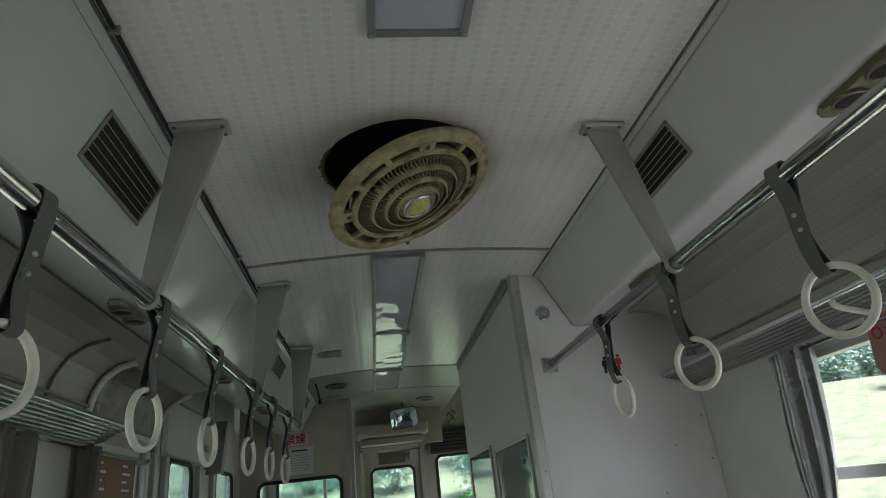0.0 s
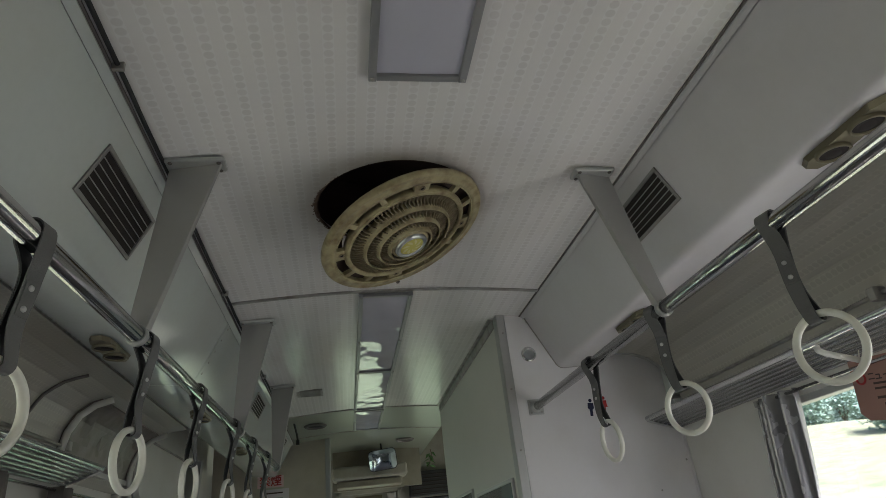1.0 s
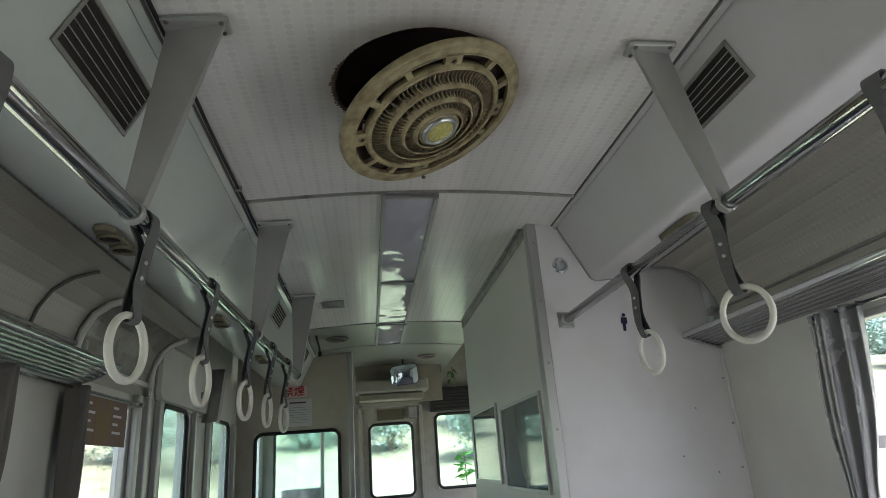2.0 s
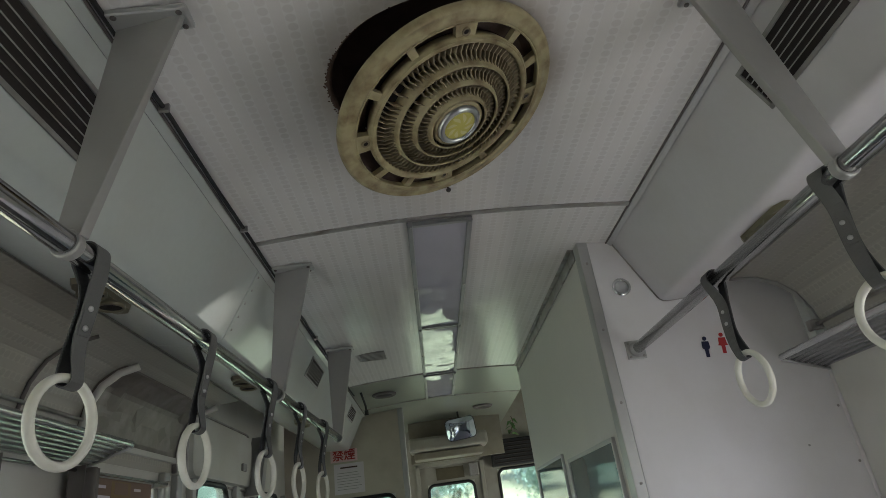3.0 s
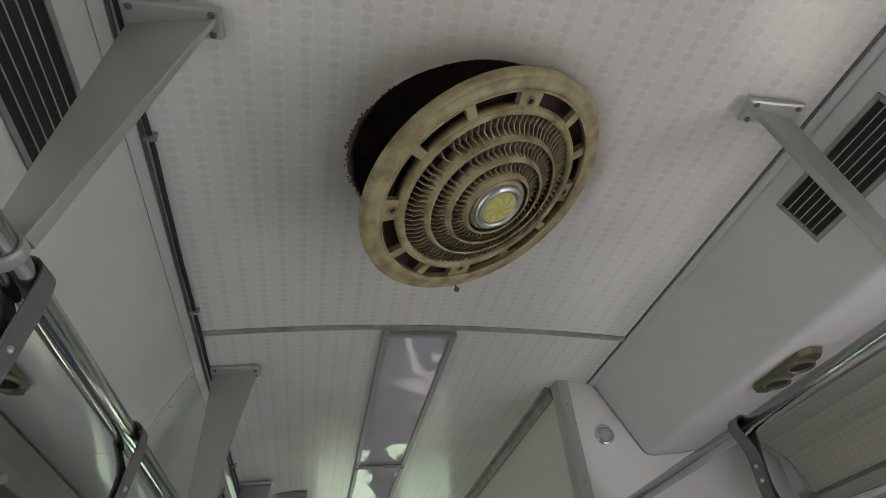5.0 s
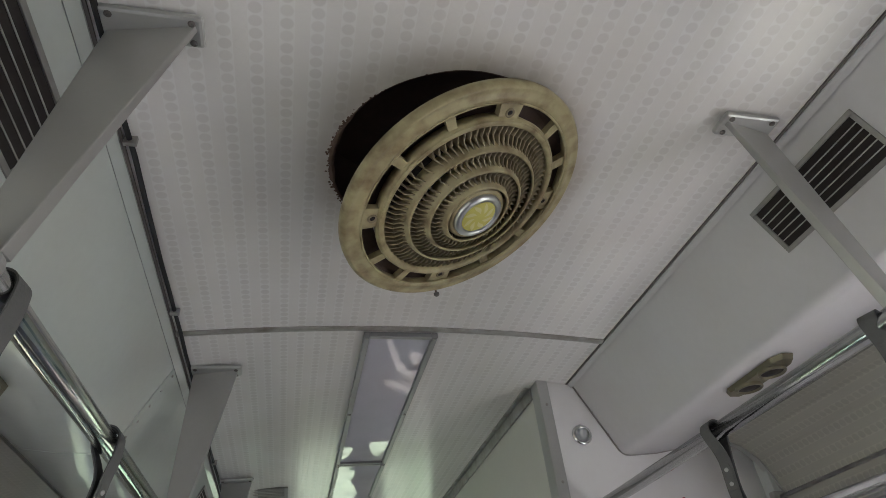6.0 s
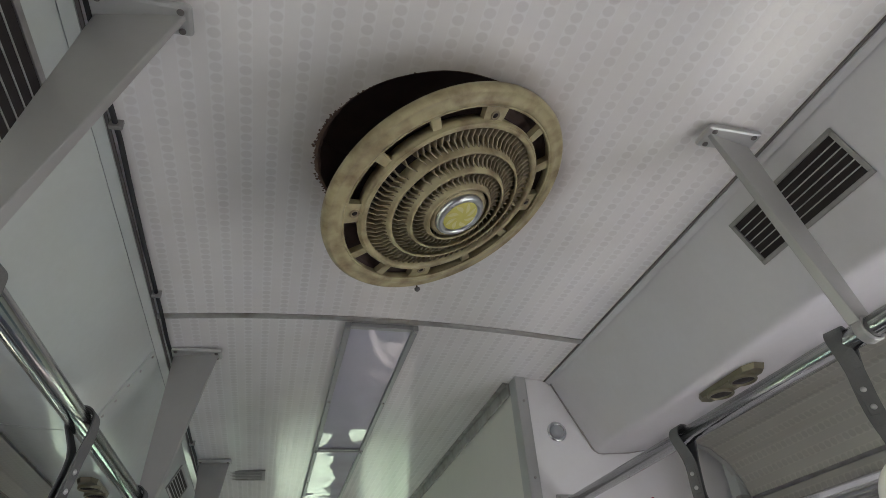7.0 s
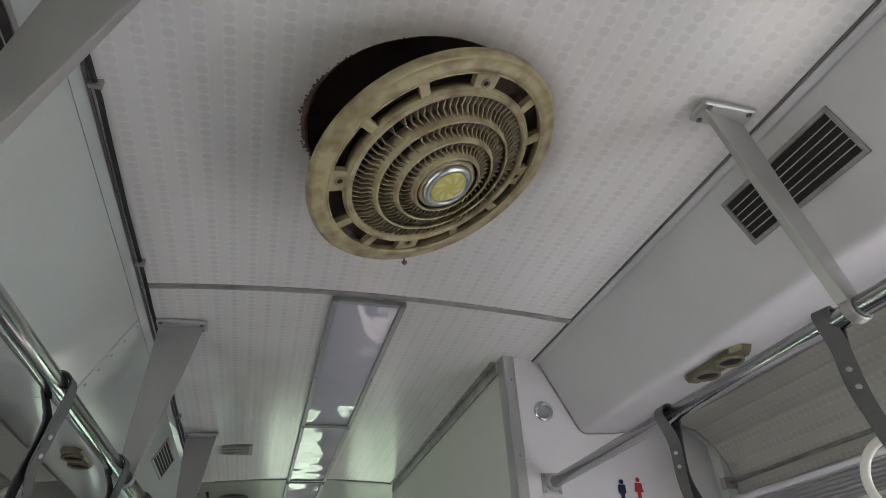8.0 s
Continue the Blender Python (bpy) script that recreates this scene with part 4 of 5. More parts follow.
def gasket_window(at, w, h, r, label, wall_mat=CREAM, depth=0.05):
    """A rounded window held in a black rubber gasket, with the corners of the square opening filled; faces local -y."""
    ob = thing("window_gasket", label, "window", at, kind="structure")
    inner, outer = rounded_rect(w - 0.03, h - 0.03, r - 0.012), rounded_rect(w, h, r)
    bm = bmesh.new()
    tube(bm, [(x, -0.004, z) for x, z in rounded_rect(w - 0.012, h - 0.012, r - 0.005)], 0.013, 8, closed=True)
    part("gasket", bm, BLACK, ob, "black rubber gasket", smooth=True)
    # corner fillers between the square opening and the rounded gasket
    for sx in (1, -1):
        for sz in (1, -1):
            bm = bmesh.new()
            corner = (sx * (w / 2 + 0.001), sz * (h / 2 + 0.001))
            arc = [(sx * (w / 2 - r + r * math.cos(radians(90 * k / 6))), sz * (h / 2 - r + r * math.sin(radians(90 * k / 6)))) for k in range(7)]
            loop = [corner] + arc
            a = [bm.verts.new((x, 0.002, z)) for x, z in loop]
            b = [bm.verts.new((x, depth - 0.004, z)) for x, z in loop]
            bm.faces.new(a)
            bm.faces.new(b[::-1])
            for k in range(len(loop)):
                bm.faces.new((a[k], a[(k + 1) % len(loop)], b[(k + 1) % len(loop)], b[k]))
            bmesh.ops.recalc_face_normals(bm, faces=bm.faces)
            part("corner_filler", bm, wall_mat, ob)
    bm = bmesh.new()
    a = [bm.verts.new((x, 0.006, z)) for x, z in inner]
    b = [bm.verts.new((x, 0.009, z)) for x, z in inner]
    bm.faces.new(a)
    bm.faces.new(b[::-1])
    for k in range(len(a)):
        bm.faces.new((a[k], a[(k + 1) % len(a)], b[(k + 1) % len(a)], b[k]))
    bmesh.ops.recalc_face_normals(bm, faces=bm.faces)
    pane = part("pane", bm, DUSTY, ob, "dusty glass pane")
    pane.visible_shadow = False
    return ob


for y0, y1, z0, z1 in DOORS_LEFT:
    gasket_window(pose(-SIDE, (y0 + y1) / 2, (z0 + z1) / 2, 0, 0, 90), y1 - y0, z1 - z0, 0.07, "rounded door window in a black rubber gasket")


# ---- front bulkhead and cab ----
BULK = 2.95
def wall_panel_y(name, y, thick, x0, x1, z0, z1, holes, mat, label):
    """A wall across the car with rectangular openings (x from, x to, sill, head)."""
    bm = bmesh.new()
    xs = sorted({x0, x1, *[h[0] for h in holes], *[h[1] for h in holes]})
    for a, b in zip(xs, xs[1:]):
        h = next((h for h in holes if h[0] <= a + 1e-6 and b <= h[1] + 1e-6), None)
        if h:
            box(bm, (a, y, z0), (b, y + thick, h[2]))
            box(bm, (a, y, h[3]), (b, y + thick, z1))
        else:
            box(bm, (a, y, z0), (b, y + thick, z1))
    return tagged(part(name, bm, mat), label, "wall", kind="structure")


wall_panel_y("wall_bulkhead", BULK, 0.05, -1.15, -0.325, 0, 2.2, [(-1.01, -0.388, 0.80, 1.63)], BEIGE, "beige bulkhead behind the driver's cab with a large window")
gasket_window(pose(-0.699, BULK, 1.215), 0.622, 0.83, 0.06, "large rounded bulkhead window in a black rubber gasket")
post = part("post", boxes(((-0.325, BULK - 0.01, 0), (-0.285, BULK + 0.06, 2.2)), bevel=0.006), ALU)
tagged(post, "aluminium post at the bulkhead edge", "trim", kind="structure")
wall_panel_y("wall_front", FRONT, 0.05, -1.15, 1.15, 0, 2.48, [(-1.05, -0.42, 0.95, 1.72), (-0.175, 0.245, 1.06, 1.72), (0.46, 1.04, 1.10, 1.78)], CABDIM, "front end wall with three windows, its beige dulled for backlight")
for x0, x1, z0, z1 in ((-1.05, -0.42, 0.95, 1.72), (-0.175, 0.245, 1.06, 1.72), (0.46, 1.04, 1.10, 1.78)):
    gasket_window(pose((x0 + x1) / 2, FRONT, (z0 + z1) / 2), x1 - x0, z1 - z0, 0.06, "rounded front window in a black rubber gasket")
desk = thing("driver_desk", "grey-green driver's desk behind the bulkhead window", "desk")
part("desk_body", boxes(((-1.1, 3.72, 0), (-0.45, 4.18, 1.02)), bevel=0.02), TRIM, desk)
part("desk_top", boxes(((-1.12, 3.66, 1.02), (-0.43, 4.19, 1.06)), bevel=0.01), BLACK, desk, "dark desk top")
part("instrument_box", boxes(((-0.95, 3.95, 1.06), (-0.6, 4.15, 1.2)), bevel=0.015), TRIM, desk)
tagged(part("post", boxes(((-0.62, 4.06, 0.9), (-0.585, 4.1, 2.2)), bevel=0.006), ALU), "aluminium post inside the cab", "trim", kind="structure")
# end door leaf, its frame in the backlight-dulled cab colour
door = thing("door_1", "cream front end door with a narrow header panel", "door", kind="structure")
for lo, hi in (((-0.27, FRONT - 0.03, 0), (-0.235, FRONT, 1.90)), ((0.305, FRONT - 0.03, 0), (0.34, FRONT, 1.90)), ((-0.27, FRONT - 0.03, 1.87), (0.34, FRONT, 1.905))):
    part("door_frame", boxes((lo, hi), bevel=0.004), CABDIM, door)
part("door_plate", boxes(((-0.09, FRONT - 0.012, 1.75), (0.16, FRONT - 0.002, 1.85)), bevel=0.002), BRONZE, door, "dull grey plate over the door window")
part("door_closer", boxes(((0.21, FRONT - 0.06, 1.75), (0.29, FRONT - 0.004, 1.86)), bevel=0.008), TRIM, door, "dark door closer box")
# equipment boxes above the gangway, in the shade-darkened cab and header colours
case = thing("blind_box", "beige equipment box over the gangway", "equipment box")
part("case", boxes(((-0.285, 3.50, 1.94), (0.355, 3.75, 2.045)), bevel=0.02), CABDIM, case)
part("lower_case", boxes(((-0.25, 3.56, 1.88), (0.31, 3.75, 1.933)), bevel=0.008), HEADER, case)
tagged(part("wall_header", boxes(((-0.285, 3.75, 1.87), (0.5, 3.79, 2.21))), HEADER), "header panel above the gangway, coloured brown for its shade", "wall", kind="structure")
heater = thing("louvred_box", "black louvred box above the front window", "heater box")
part("box", boxes(((0.42, FRONT - 0.09, 1.795), (1.14, FRONT - 0.004, 2.02)), bevel=0.008), BLACK, heater)
for k in range(6):
    part("louvre", boxes(((0.44, FRONT - 0.10, 1.815 + 0.033 * k), (1.12, FRONT - 0.089, 1.825 + 0.033 * k)), bevel=0.002), DARK, heater)
# convex mirror
mirror = thing("driver_mirror", "rounded rear-view mirror hung from the front ceiling", "mirror", pose(0.145, 3.45, 2.07, 8, -5, -6))
bm = bmesh.new()
outline = rounded_rect(0.235, 0.165, 0.035)
front, mid, back = [bm.verts.new((x, -0.012, z)) for x, z in outline], [bm.verts.new((x * 1.03, -0.006, z * 1.04)) for x, z in outline], [bm.verts.new((x * 0.9, 0.02, z * 0.88)) for x, z in outline]
n = len(outline)
for a, b in ((front, mid), (mid, back)):
    for k in range(n):
        bm.faces.new((a[k], a[(k + 1) % n], b[(k + 1) % n], b[k]))
bm.faces.new(back)
bmesh.ops.recalc_face_normals(bm, faces=bm.faces)
part("housing", bm, BLACK, mirror, "black mirror housing")
bm = bmesh.new()
mid = bm.verts.new((0, -0.024, 0))
rings = []
for s in (0.2, 0.4, 0.6, 0.8, 0.985):
    rings.append([bm.verts.new((x * s, -0.024 + 0.9 * ((x * s) ** 2 + (z * s) ** 2), z * s)) for x, z in outline])
for k in range(n):
    bm.faces.new((mid, rings[0][k], rings[0][(k + 1) % n]))
for a, b in zip(rings, rings[1:]):
    for k in range(n):
        bm.faces.new((a[k], b[k], b[(k + 1) % n], a[(k + 1) % n]))
bmesh.ops.recalc_face_normals(bm, faces=bm.faces)
part("mirror_face", bm, MIRROR, mirror, smooth=True)
part("mirror_arm", tube(bmesh.new(), [(0, 0.015, 0.06), (0, 0.03, 0.11), (0, 0.03, 0.19)], 0.007, 8), BLACK, mirror)

# ceiling loudspeakers near the front
for x, y in ((-0.37, 2.35), (0.33, 3.27)):
    ob = thing("ceiling_speaker", "round dark ceiling loudspeaker with a dull brown-grey ring", "loudspeaker", Matrix.Translation((x, y, crown(x) - 0.002)), "ceiling speakers")
    bm = bmesh.new()
    lathe(bm, [(0.078, 0), (0.078, -0.008), (0.066, -0.016), (0.055, -0.012), (0.053, -0.004)], 32)
    part("ring", bm, GAP, ob, smooth=True)
    bm = bmesh.new()
    lathe(bm, [(0.054, -0.005), (0.02, -0.009), (0, -0.010)], 32)
    part("cone", bm, DARK, ob, "dark speaker grille")
vent = thing("ceiling_grating", "grey oblong ventilator plate in the ceiling", "ventilator", Matrix.Translation((-0.365, 1.42, crown(0.365) - 0.001)))
part("plate", boxes(((-0.08, -0.075, -0.0022), (0.08, 0.075, 0.004)), bevel=0.001), VENT, vent)
for k in range(6):
    part("rib", boxes(((-0.065, -0.062 + 0.023 * k, -0.004), (0.065, -0.054 + 0.023 * k, -0.002)), bevel=0.0006), TRIM, vent)

ob = thing("cord_rod", "short dark bent rod hanging below the ceiling", "rod", Matrix.Translation((-0.50, 2.18, crown(0.5))))
part("rod", tube(bmesh.new(), [(0, 0, 0), (0.004, 0.05, -0.02), (0.012, 0.12, -0.06), (0.014, 0.14, -0.09)], 0.007, 8), BLACK, ob, smooth=True)
part("knob", tube(bmesh.new(), [(0.014, 0.14, -0.085), (0.0145, 0.142, -0.115)], 0.012, 10), BLACK, ob, smooth=True)

# ---- partition details ----
ob = thing("call_button", "round chrome call light on the washroom wall", "call light", Matrix.Translation((0.571, 0.280, 2.016)) @ Matrix.Rotation(radians(90), 4, "X"))
bm = bmesh.new()
lathe(bm, [(0.031, 0), (0.031, 0.003), (0.027, 0.006), (0.022, 0.006), (0.020, 0.004)], 36)
part("bezel", bm, CHROME, ob, smooth=True)
bm = bmesh.new()
lathe(bm, [(0.0205, 0.004), (0.017, 0.012), (0.010, 0.015), (0, 0.0155)], 36)
part("lens", bm, glazing("button_lens", (0.7, 0.72, 0.74), 0.35), ob, "frosted round lens", smooth=True)


def washroom_sign(x, z, mat, label, skirt):
    ob = thing("washroom_sign", label, "sign", pose(x, 0.2802, z, 0, 4, 0), "washroom signs")
    bm = bmesh.new()
    lathe(bm, [(0.0068, 0), (0.0068, 0.0012), (0, 0.0012)], 20)
    bm.transform(Matrix.Translation((0, 0, 0.026)) @ Matrix.Rotation(radians(90), 4, "X"))
    part("dot", bm, mat, ob)
    bm = bmesh.new()
    low = 0.016 if skirt else 0.009
    pts = [(-0.011, 0.017), (0.011, 0.017), (0.0125, -0.002), (low, -0.008), (0.006, -0.009), (0.0055, -0.034), (-0.0055, -0.034), (-0.006, -0.009), (-low, -0.008), (-0.0125, -0.002)]
    a, b = [bm.verts.new((px, 0, pz)) for px, pz in pts], [bm.verts.new((px, -0.0012, pz)) for px, pz in pts]
    bm.faces.new(b)
    for k in range(len(pts)):
        bm.faces.new((a[k], a[(k + 1) % len(pts)], b[(k + 1) % len(pts)], b[k]))
    bmesh.ops.recalc_face_normals(bm, faces=bm.faces)
    part("bar", bm, mat, ob)


washroom_sign(0.787, 1.787, NAVY, "small navy-blue washroom sign on the white partition", False)
washroom_sign(0.843, 1.793, RED, "small red washroom sign on the white partition", True)


def framed_glass(y0, y1, z0, z1):
    ob = thing("framed_glass", "glazed notice frame in aluminium on the washroom side wall", "frame", Matrix.Translation((0.46, (y0 + y1) / 2, (z0 + z1) / 2)), "framed glass")
    w, h, f = (y1 - y0) / 2, (z1 - z0) / 2, 0.014
    for lo, hi in (((-0.012, -w, -h), (0, -w + f, h)), ((-0.012, w - f, -h), (0, w, h)), ((-0.012, -w + f, -h), (0, w - f, -h + f)), ((-0.012, -w + f, h - f), (0, w - f, h))):
        part("frame_bar", boxes((lo, hi), bevel=0.002), ALU, ob)
    part("sheet", boxes(((-0.006, -w + f, -h + f), (-0.004, w - f, h - f))), material("notice_back", (0.12, 0.17, 0.18), 0.05, vary=0.2, bump=0, spec=1.0), ob, "shiny grey-green glazed sheet")


framed_glass(0.37, 1.08, 1.205, 1.565)
framed_glass(1.19, 1.92, 1.22, 1.60)
trim = tagged(part("trim", boxes(((1.140, 0.273, 1.3), (1.15, 0.281, 1.99)), bevel=0.003), WALLWHITE), "white corner strip by the partition", "trim", kind="structure")
tagged(part("trim", boxes(((1.110, 0.223, 1.70), (1.148, 0.267, 2.0)), bevel=0.003), WHITE), "white edge strip of the patterned wall panel", "trim", kind="structure")
bm = bmesh.new()
for z in (1.40, 1.56, 1.25):
    screw(bm, (1.130, 0.2805, z), 0.004, Vector((0, -1, 0)))
for x, z in ((1.0, 1.46), (0.92, 1.30), (1.04, 1.24)):
    screw(bm, (x, 0.2805, z), 0.0035, Vector((0, -1, 0)))
tagged(part("wall_screws", bm, TRIM), "small dark screws in the partition", "screw", kind="stuff")
# joint and screws of the duct panel
bm = bmesh.new()
for x, z in ((0.585, 2.150), (0.605, 2.110), (0.625, 2.070), (0.645, 2.03), (0.665, 1.992)):
    screw(bm, Vector((-x, 0.166, z)) + Vector((0.004, 0, -0.001)), 0.004, Vector((0.89, 0, -0.45)))
for x, z in ((0.585, 2.150), (0.62, 2.083), (0.655, 2.013)):
    screw(bm, Vector((x, 0.267, z)) - Vector((0.004, 0, 0.001)), 0.004, Vector((-0.89, 0, -0.45)))
tagged(part("duct_screws", bm, TRIM), "small dark screws along the duct joint", "screw", kind="stuff")


# ---- curtains ----
def curtain(side, y0, y1, label, seed, bunch=0.5, x=1.098, mat=CLOTH, lean=0.0):
    ob = thing("curtain", label, "curtain", group="curtains")
    rng = random.Random(seed)
    ph = [rng.uniform(0, 6.28) for _ in range(4)]
    nu, nv = 110, 30
    bm = bmesh.new()
    rows = []
    c = (y0 + y1) / 2
    for j in range(nv + 1):
        v = j / nv
        z = 1.662 - 0.817 * v
        tie = math.exp(-((z - 1.16) / 0.16) ** 2)
        row = []
        for i in range(nu + 1):
            u = i / nu
            w = (1 - bunch * tie) * (1 - 0.06 * math.sin(v * 3))
            y = c + (u - 0.5) * (y1 - y0) * w + 0.012 * math.sin(3 * v + ph[0]) + lean * min(1.0, v / 0.6)
            fold = math.sin(u * 22 + ph[1] + 1.5 * v) * 0.024 + math.sin(u * 9 + ph[2] - v) * 0.014 + math.sin(u * 47 + ph[3] + 4 * v) * 0.003
            fold = math.copysign(abs(fold / 0.04) ** 0.9 * 0.034, fold)
            row.append(bm.verts.new((side * (x + fold * (1 - 0.35 * tie)), y, z)))
        rows.append(row)
    for r0, r1 in zip(rows, rows[1:]):
        for i in range(nu):
            bm.faces.new((r0[i], r0[i + 1], r1[i + 1], r1[i]))
    bmesh.ops.recalc_face_normals(bm, faces=bm.faces)
    cloth = part("cloth", bm, mat, ob, smooth=True)
    mod = cloth.modifiers.new("thick", "SOLIDIFY")
    mod.thickness = 0.002
    band = 0.13
    part("tie_band", boxes(((min(side * (x - 0.028), side * (x + 0.03)), c + lean - band / 2 * (y1 - y0) / 0.24 * 0.9, 1.145), (max(side * (x - 0.028), side * (x + 0.03)), c + lean + band / 2 * (y1 - y0) / 0.24 * 0.9, 1.175)), bevel=0.008), mat, ob, "tie band of the same cloth")
    return ob


curtain(1, -0.45, -0.265, "shiny grey gathered curtain beside the window", 2, lean=0.055)
curtain(-1, 0.21, 0.33, "dull brown-grey gathered curtain beside the window", 5, 0.3, mat=CLOTHBROWN)
curtain(-1, -0.36, -0.13, "dull brown-grey gathered curtain beside the window", 7, mat=CLOTHBROWN)
for side, y0, y1 in ((1, -1.5, -0.27), (-1, -1.4, 0.85)):
    ob = thing("curtain_rod", "thin steel curtain rod under the luggage rack", "curtain rod")
    part("rod", tube(bmesh.new(), [(side * 1.098, y0, 1.652), (side * 1.098, y1, 1.652)], 0.005, 8), STEEL, ob, smooth=True)
    for y in (y0 + 0.01, y1 - 0.01):
        part("rod_bracket", boxes(((min(side * 1.09, side * 1.15), y - 0.008, 1.642), (max(side * 1.09, side * 1.15), y + 0.008, 1.662)), bevel=0.002), TRIM, ob)


# ---- hanging cards ----
def bars(ob, rows, mat, y=-0.0011):
    for x0, x1, z0, z1 in rows:
        part("print_bar", boxes(((x0, y - 0.0004, z0), (x1, y, z1))), mat, ob)


card = thing("hanging_card", "pink advertising card hanging at the window", "card", pose(1.104, -0.785, 1.605, 0, 7, -88))
bm = bmesh.new()
outline = [(-0.15, -0.10), (0.10, -0.092), (0.122, -0.074), (0.118, 0.054), (-0.15, 0.062)]
a, b = [bm.verts.new((-x, -0.001, z)) for x, z in outline], [bm.verts.new((-x, 0.001, z)) for x, z in outline]
bm.faces.new(a)
bm.faces.new(b[::-1])
for k in range(5):
    bm.faces.new((a[k], a[(k + 1) % 5], b[(k + 1) % 5], b[k]))
bmesh.ops.recalc_face_normals(bm, faces=bm.faces)
sheet_part = part("sheet", bm, CARD, card)
bars(card, [(-0.06, 0.03, -0.010, -0.005), (-0.06, 0.05, -0.022, -0.017), (-0.06, 0.10, -0.044, -0.038), (-0.045, 0.11, -0.060, -0.054), (-0.045, 0.10, -0.076, -0.071)], INK)
bm = bmesh.new()
tube(bm, [(-0.092 + 0.013 * math.cos(t), -0.0014, 0.008 + 0.013 * math.sin(t)) for t in [2 * math.pi * k / 20 for k in range(20)]], 0.003, 6, closed=True)
part("print_ring", bm, RED, card)
# the heading in katakana, drawn stroke by stroke: ni, small yu, long mark, fu, ru
KANA = [[(0.15, 0.75, 0.85, 0.75), (0.05, 0.15, 0.95, 0.15)],
        [(0.1, 0.55, 0.65, 0.55), (0.65, 0.55, 0.6, 0.1), (0.0, 0.08, 0.9, 0.08)],
        [(0.05, 0.45, 0.95, 0.45)],
        [(0.1, 0.85, 0.88, 0.85), (0.88, 0.85, 0.65, 0.35), (0.65, 0.35, 0.3, 0.05)],
        [(0.28, 0.85, 0.25, 0.4), (0.25, 0.4, 0.05, 0.08), (0.58, 0.9, 0.58, 0.1), (0.58, 0.1, 0.95, 0.42)]]
bm = bmesh.new()
for k, strokes in enumerate(KANA):
    for x0, z0, x1, z1 in strokes:
        p, q = Vector((-0.070 + 0.0215 * k + 0.018 * x0, 0.001 + 0.02 * z0)), Vector((-0.070 + 0.0215 * k + 0.018 * x1, 0.001 + 0.02 * z1))
        d = (q - p).normalized() * 0.0014
        side = Vector((-d.y, d.x))
        p, q = p - d * 0.6, q + d * 0.6
        front = [bm.verts.new((c.x, -0.0016, c.y)) for c in (p - side, q - side, q + side, p + side)]
        back = [bm.verts.new((v.co.x, -0.0011, v.co.z)) for v in front]
        bm.faces.new(front)
        for e in range(4):
            bm.faces.new((front[e], front[(e + 1) % 4], back[(e + 1) % 4], back[e]))
bmesh.ops.recalc_face_normals(bm, faces=bm.faces)
part("lettering", bm, INK, card, "dark katakana heading")
part("cord", tube(bmesh.new(), [(-0.08, 0, 0.055), (-0.07, 0, 0.10)], 0.0015, 6), RING, card)

card = thing("hanging_card", "brown and cream advertising card in the window", "card", pose(-1.128, 0.56, 1.575, 0, 0, 90))
part("sheet", boxes(((-0.19, -0.001, -0.09), (0.21, 0.001, 0.075)), bevel=0.0004), CARDBROWN, card)
part("panel", boxes(((-0.08, -0.0018, -0.085), (0.05, -0.0011, 0.07))), material("card_ochre", (0.22, 0.14, 0.05), 0.6), card, "ochre middle panel")
part("panel", boxes(((-0.06, -0.0024, 0.03), (0.03, -0.0019, 0.066)), bevel=0.0001), CARDBROWN, card)
for x0 in (-0.165, 0.075):
    bars(card, [(x0, x0 + 0.05 + 0.03 * (k % 2), 0.045 - 0.03 * k, 0.054 - 0.03 * k) for k in range(4)], PAPER)

def lettering(text, size, mat, parent, x, z, label):
    """Words in the built-in font as a flat mesh, centred at x and z on a thing that faces -y."""
    curve = bpy.data.curves.new("lettering", "FONT")
    curve.body, curve.size, curve.align_x, curve.align_y = text, size, "CENTER", "CENTER"
    curve.extrude, curve.offset = 0.0003, 0.0012
    tmp = bpy.data.objects.new("lettering", curve)
    scene.collection.objects.link(tmp)
    me = bpy.data.meshes.new_from_object(tmp)
    bpy.data.objects.remove(tmp)
    bpy.data.curves.remove(curve)
    me.materials.clear()
    me.materials.append(mat)
    me.transform(Matrix.Translation((x, -0.0016, z)) @ Matrix.Rotation(radians(90), 4, "X"))
    ob = new("lettering", me)
    ob.parent = parent
    ob["label"] = label
    return ob


ob = thing("notice", "pink no-smoking notice with red lettering on the bulkhead", "notice", pose(-0.73, BULK - 0.0015, 1.92), "notices")
part("sheet", boxes(((-0.095, -0.001, -0.042), (0.095, 0.001, 0.042))), PINK, ob)
lettering("禁煙", 0.082, RED, ob, 0.0, 0.0, "bold red no-smoking characters")
ob = thing("notice", "pale paper notice with fine print on the bulkhead", "notice", pose(-0.70, BULK - 0.0015, 1.765), "notices")
part("sheet", boxes(((-0.105, -0.001, -0.10), (0.105, 0.001, 0.10))), PAPER, ob)
bars(ob, [(-0.06, 0.06, 0.068, 0.078)], INK)
bars(ob, [(-0.085, 0.06 + 0.012 * (k % 3), 0.036 - 0.018 * k, 0.0395 - 0.018 * k) for k in range(7)], TRIM)


# ---- poster frame, cable and pocket panel on the patterned wall ----
poster = thing("poster_frame", "faded brown poster behind a bent tube frame above the rack", "poster", pose(0, 0.60, 0))
def on_cove(along, s, off):
    """A point of the west coved panel: along the car, up its curve, and off its face."""
    x, z, nx, nz = cove(s)
    return -(x + nx * off), along, z + nz * off


